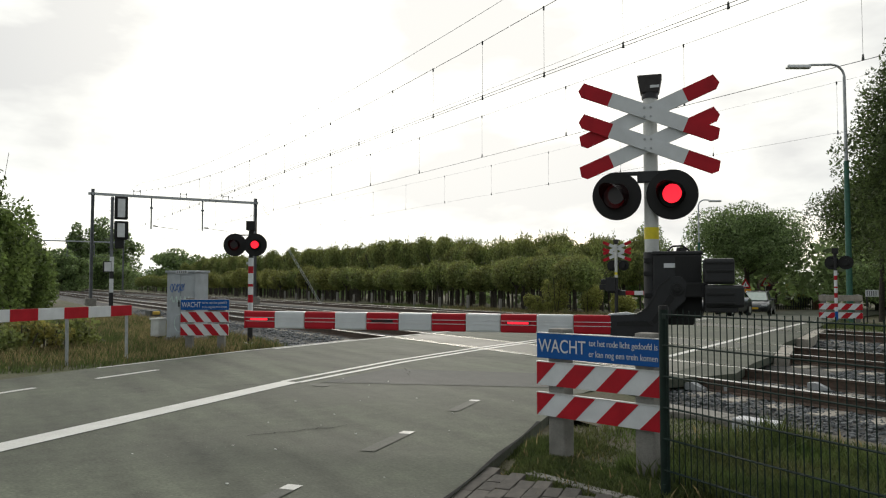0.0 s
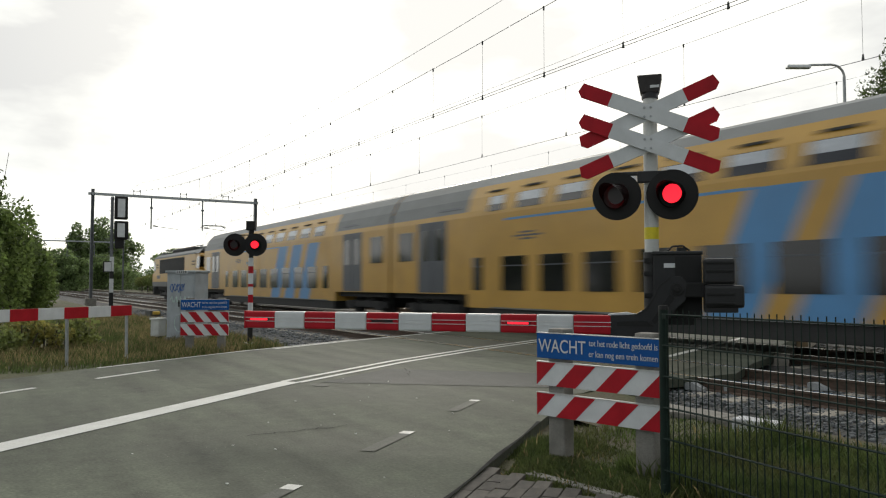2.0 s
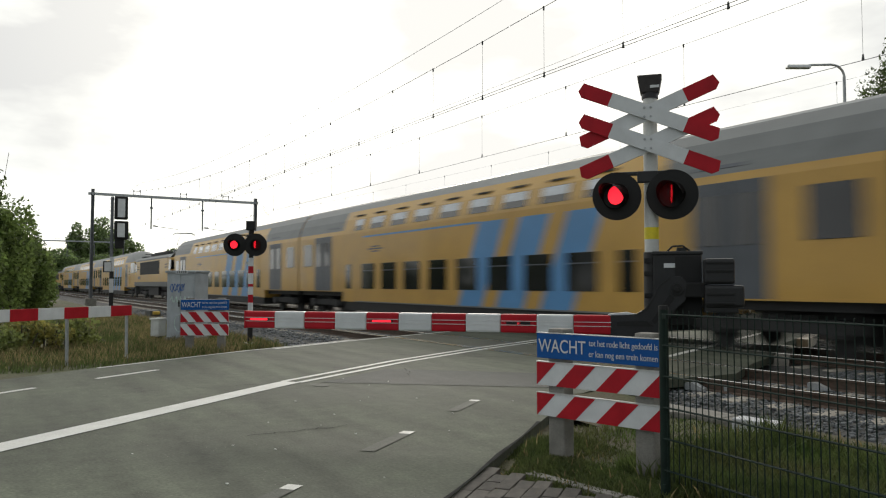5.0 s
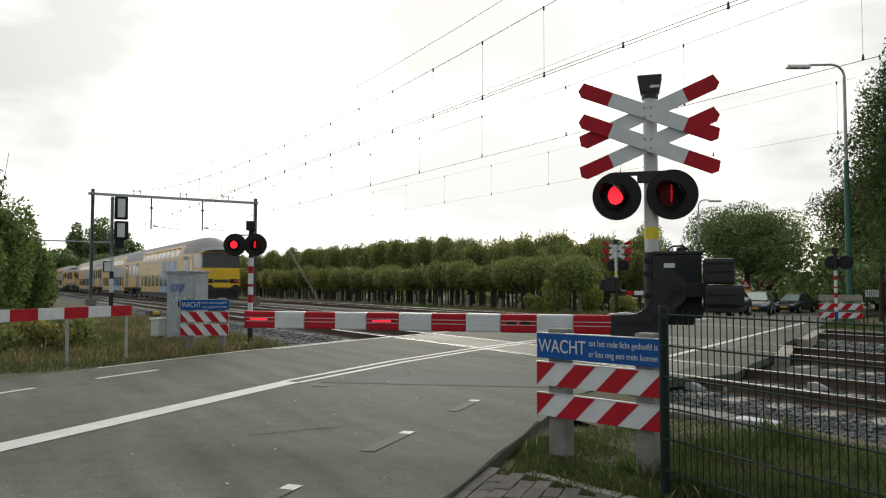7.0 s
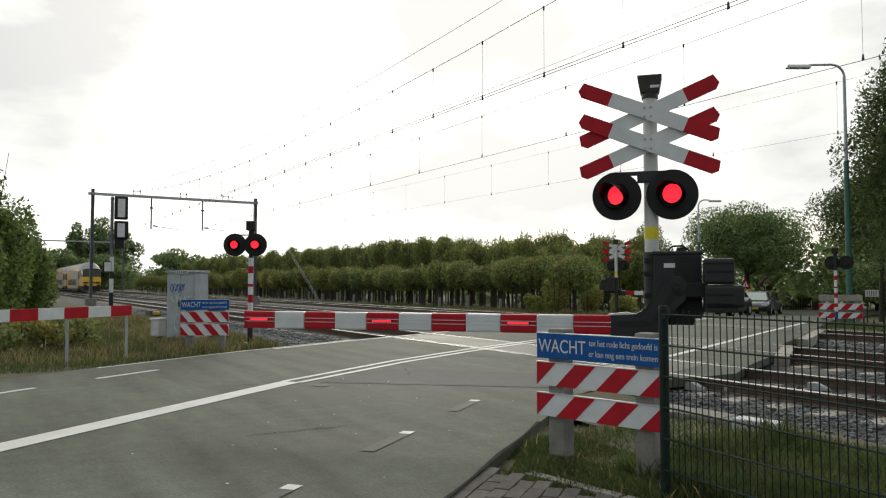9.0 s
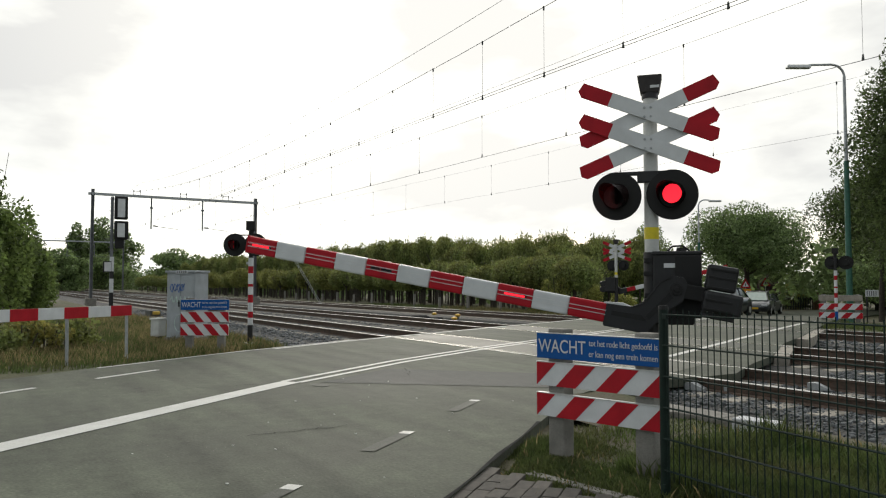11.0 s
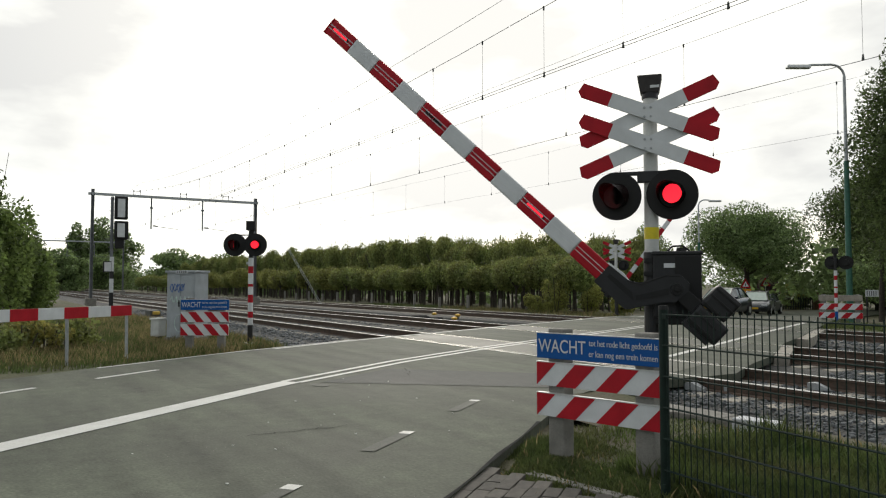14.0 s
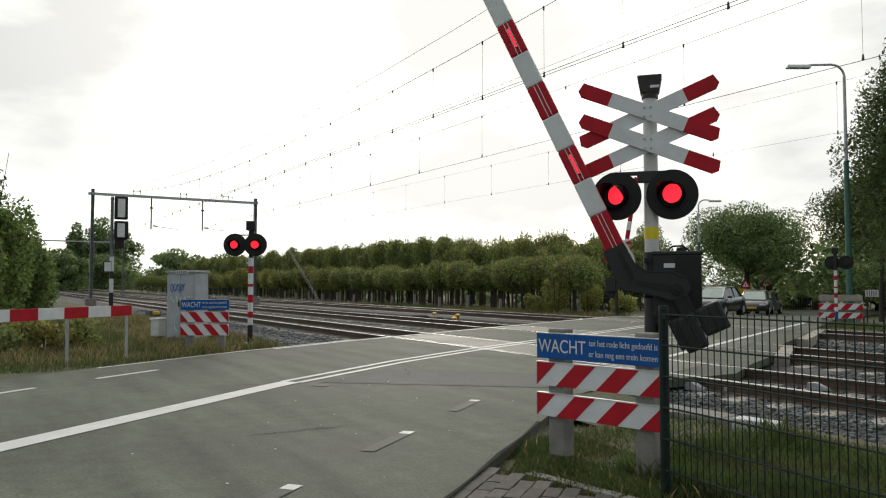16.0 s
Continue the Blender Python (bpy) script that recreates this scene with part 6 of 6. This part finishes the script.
def build_garden_fence():
    t = thing("garden_fence", face(-41.0, 59.4, -38.9, 62.6, -0.95), "dark garden fence between brick gate posts", "fence")
    L = 3.85
    for x in (-0.2, L + 0.2):
        b = B()
        box(b, x - 0.2, x + 0.2, -0.2, 0.2, -0.2, 1.5, 0.02)
        part("gate_post", b, mat("brick_post", (0.20, 0.13, 0.09), 0.9, vary=0.3, scale=14), t, "brown brick gate post")
    b = B()
    box(b, 0, 0.09, -0.015, 0.015, -0.1, 1.15, 0.004)
    me = mesh_of(b, "paling", BLACK)
    for k in range(26):
        piece("paling", me, t, pose(k * 0.148, 0, 0))
    for z in (0.2, 0.9):
        b = B()
        box(b, 0, L, 0.016, 0.04, z, z + 0.08)
        part("fence_rail", b, BLACK, t, "dark fence rail")


build_garden_fence()


def road_sign(x, y, z, tall, yellow, label):
    t = thing("road_sign", pose(x, y, z, 0, 0, 32), label, "road sign", group="warning signs")
    b = B()
    rod(b, (0, 0, 0), (0, 0, tall + 0.5), 0.04, 0.04, 8)
    part("post", b, GALV, t)
    b = B()
    prism(b, [(-0.42, tall), (0.42, tall), (0, tall + 0.74)], -0.06, -0.045)
    p = part("red_triangle", b, RED, t, "red triangle border")
    b = B()
    prism(b, [(-0.24, tall + 0.10), (0.24, tall + 0.10), (0, tall + 0.52)], -0.066, -0.06)
    part("white_field", b, WHITE, p)
    b = B()
    box(b, -0.03, 0.03, -0.07, -0.066, tall + 0.16, tall + 0.36)
    part("dark_mark", b, BLACK_M, p)
    if yellow:
        b = B()
        box(b, -0.42, 0.42, -0.055, -0.045, tall - 0.65, tall - 0.08)
        part("yellow_plate", b, mat("amber_plate", (0.75, 0.33, 0.02), 0.5, vary=0.1), t, "amber plate below the sign")


road_sign(-38.2, 52.3, -0.9, 1.9, True, "warning triangle sign above an amber plate")
road_sign(-41.0, 58.9, -0.9, 2.05, False, "small warning triangle sign on a post")

t = thing("notice_plate", pose(-18.0, 33.4, -0.4, 0, 0, 32), "small white plate with dark bars on a dark post", "sign")
b = B()
rod(b, (-0.2, 0, 0), (-0.2, 0, 1.5), 0.03, 0.03, 8)
part("post", b, BLACK, t)
b = B()
box(b, -0.26, 0.26, -0.05, -0.03, 1.15, 1.45, 0.004)
pl = part("plate", b, WHITE, t, "white plate")
b = B()
for i in range(5):
    box(b, -0.2 + i * 0.085, -0.17 + i * 0.085, -0.053, -0.049, 1.2, 1.4)
part("dark_bars", b, T_GREY, pl)
# small things along the tracks
for x, y in ((-24.9, 15.9), (-29.1, 17.5), (-27.3, 17.6)):
    t = thing("track_marker", pose(x, y, -0.22), "small yellow domed marker beside the track", "track marker", group="yellow track markers")
    b = B()
    rod(b, (0, 0, 0), (0, 0, 0.14), 0.05, 0.05, 10)
    part("stem", b, BLACK_M, t)
    b = B()
    bmesh.ops.create_uvsphere(b, u_segments=14, v_segments=8, radius=0.115, matrix=Matrix.Translation((0, 0, 0.17)) @ Matrix.Diagonal((1.3, 1.0, 0.6, 1)))
    part("cap", b, mat("amber_plastic", (0.62, 0.36, 0.03), 0.4, vary=0.15), t, "amber plastic cap", smooth=True)
t = thing("track_motor", pose(-26.6, 15.6, -0.2, 0, 0, 3), "low dark covered machine box beside the track", "track machine")
b = B()
prism(b, [(-0.9, 0.0), (0.9, 0.0), (0.8, 0.16), (0.45, 0.24), (-0.6, 0.2), (-0.85, 0.1)], -0.3, 0.3)
bmesh.ops.bevel(b, geom=b.edges[:], offset=0.02, segments=2, affect="EDGES")
part("cover", b, BLACK_M, t)
t = thing("track_motor", pose(-38.5, 7.1, -0.25, 0, 0, 2), "low grey track box with a yellow lid", "track machine")
b = B()
box(b, -0.8, 0.3, -0.25, 0.25, 0.0, 0.28, 0.03)
part("body", b, T_SOLE, t)
b = B()
box(b, 0.32, 0.62, -0.15, 0.15, 0.08, 0.24, 0.03)
part("lid", b, mat("amber_lid", (0.55, 0.36, 0.05), 0.5, vary=0.2), t, "amber lid")
for i in range(12):
    x = -31 - i * 3.1
    t = thing("fence_post", pose(x, 22.6 + 0.06 * i, -0.3), "low weathered concrete fence post", "fence post", group="concrete posts by the far track")
    b = B()
    box(b, -0.07, 0.07, -0.07, 0.07, 0, 1.0 if i % 2 else 0.85, 0.015)
    for v in b.verts:
        if v.co.z > 0.8:
            v.co.x *= 0.7
    part("post", b, CONC, t)
# cable trough and pale box behind the mesh fence
t = thing("cable_trough", pose(-5.6, 6.28, -0.10, 0, 0, 0), "row of grey concrete cable trough lids", "cable trough")
b = B()
box(b, -0.245, 0.245, -0.19, 0.19, 0, 0.09, 0.01)
me_lid = mesh_of(b, "trough_lid", CONC)
for i in range(3):
    piece("trough_lid", me_lid, t, pose(i * 0.51, 0.012 * (i % 2), 0.004 * i, 0, 1.0 - i, 0))
t = thing("pale_box", pose(-4.32, 6.05, -0.07, 0, 0, 10), "small pale plastic box on the grass", "box")
b = B()
box(b, -0.2, 0.2, -0.1, 0.1, 0, 0.14, 0.012)
part("body", b, mat("pale_plastic", (0.55, 0.56, 0.58), 0.5, vary=0.1), t)
# metal wedges at the end of the panels
for x, y in ((-7.0, 8.45), (-6.55, 8.7), (-6.1, 9.9)):
    t = thing("panel_wedge", pose(x, y, -0.16, 0, 0, 20), "grey steel wedge plate at the crossing panel end", "steel plate", group="panel wedges")
    b = B()
    prism(b, [(-0.13, 0.0), (0.14, 0.0), (0.13, 0.03), (-0.03, 0.10), (-0.13, 0.09)], -0.07, 0.07)
    part("plate", b, GALV, t)
# portal stay wires
t = thing("stay_wire", pose(0, 0, 0), "thin pair of steel stay wires from the portal mast", "stay wire")
for d in (0.0, 0.35):
    b = B()
    rod(b, (-56.6 + d, 18.3, 7.4), (-50 + d, 20.6, -0.3), 0.012, 0.012, 6)
    part("wire", b, GALV, t)

cars = []
for i, (x, y, z, a, paint, lab) in enumerate(((-25.66, 33.32, -0.36, -72, (0.02, 0.025, 0.035), "dark blue waiting car"), (-28.8, 40.5, -0.585, -60, (0.03, 0.035, 0.04), "dark grey waiting car"), (-33.5, 48.8, -0.88, -68, (0.03, 0.03, 0.034), "black waiting car"))):
    c = car(lab + " with yellow plate in a queue", paint, i)
    c.matrix_basis = pose(x, y, z, 0, 0, a)
    cars.append(c)

# verges
tufts("grass", [(-4.2, 3.3, 0.9, 0.7, 6), (-4.3, 4.0, 0.8, 0.5, 4), (-2.5, 3.3, 1.6, 0.9, 4), (-3.6, 5.4, 1.6, 1.0, 3), (-1.5, 5.2, 1.8, 1.2, 5), (-6.2, 5.6, 0.9, 0.9, 1)], 70000, 0.07, 1, GRASS, "short green verge grass")
tufts("grass", [(-2.2, 4.9, 1.9, 0.9, 4), (-2.6, 4.2, 0.6, 0.3, 1)], 24000, 0.22, 2, GRASS, "long green grass along the fence")
tufts("grass", [(-15.5, 0.5, 2.2, 3.6, 4), (-18.5, 3.9, 3.2, 1.8, 3), (-24, 3.0, 4, 2.4, 3), (-33, 3.0, 8, 2.4, 3)], 46000, 0.19, 3, GRASS, "rough green and brown bank grass")
tufts("dry_grass", [(-16.0, 1.0, 2.0, 3.4, 3), (-19, 4.3, 3.5, 1.3, 2), (-28, 4.0, 8, 1.6, 3), (-26, 23, 10, 1.2, 2)], 20000, 0.24, 4, DRY, "dry straw-coloured bank grass")
tufts("dry_grass", [(-3.5, 3.6, 1.6, 0.8, 2), (-2.5, 5.8, 2.5, 0.7, 2)], 700, 0.13, 6, DRY, "dry stalks in the verge")
tufts("grass", [(-33, 23.2, 14, 1.0, 3), (-14, 24.5, 3, 2.0, 2), (-11, 23.5, 4, 1.6, 1)], 16000, 0.2, 5, GRASS, "grass strip beyond the far track")

# ---------------- what moves ----------------
TRAIN = build_train()
SPEED, X20 = 35.8, -67.15
DRIFT = [(0.5, -0.1), (1.0, -0.13), (1.5, -0.1), (2.0, -0.5), (2.5, 0.12), (3.0, -0.2), (3.5, 0.7), (4.0, -0.25), (5.0, 0.0)]


def motions():
    for ob, off in TRAIN:
        walk(ob, [(t * 0.5, pose(X20 - SPEED * (t * 0.5 - 2.0) + off + lerp(DRIFT, t * 0.5), Y2, 0)) for t in range(-2, 36)])
    for (t_, arm, l1, l2, leds), k in ((near_barrier, 1.0), (far_barrier, 1.24)):
        walk(arm, [(t, pose(-0.214, 0.19, 1.28, 0, -lerp(BOOM, t) * k, 0)) for t in [-1.0] + [9.0 + 0.5 * i for i in range(17)]])
    walk(cars[2], [(t, pose(x, y, lerp(FALL, y) - 0.005, 0, 0, a)) for t, x, y, a in ((0.0, -16, 90, -135), (3.0, -26, 78, -125), (5.0, -32.5, 66.5, -112), (6.3, -35.0, 57.5, -90), (7.4, -34.4, 51.5, -74), (8.3, -33.9, 48.5, -69), (9.0, -33.8, 48.3, -68), (16.0, -33.8, 48.3, -68))])
    for c, x, y, z, a in ((cars[0], -25.66, 33.32, -0.36, -72), (cars[1], -28.8, 40.5, -0.585, -60)):
        hx, hy = math.cos(radians(a)), math.sin(radians(a))
        walk(c, [(t, pose(x + hx * d, y + hy * d, z + 0.06 * d, 0, 0, a)) for t, d in ((0.0, 0.0), (14.9, 0.0), (15.3, 0.1), (15.7, 0.5), (16.0, 1.0), (17.0, 3.0))])
    for t_, l1, l2 in ((near_barrier[0], near_barrier[2], near_barrier[3]), left_light):
        for (ob, yaw), other in ((l1, False), (l2, True)):
            p = ob.matrix_basis.translation.copy()
            walk(ob, [(t, pose(*p, 0, 0, a - yaw)) for t, a in flip_rows(other, -86.0 if yaw >= 0 else 86.0)])
    for ob, other in ((near_barrier[4][1], False), (near_barrier[4][2], True)):
        p = ob.matrix_basis.translation.copy()
        walk(ob, [(t, pose(*p, 0, 0, a)) for t, a in flip_rows(other)])


motions()
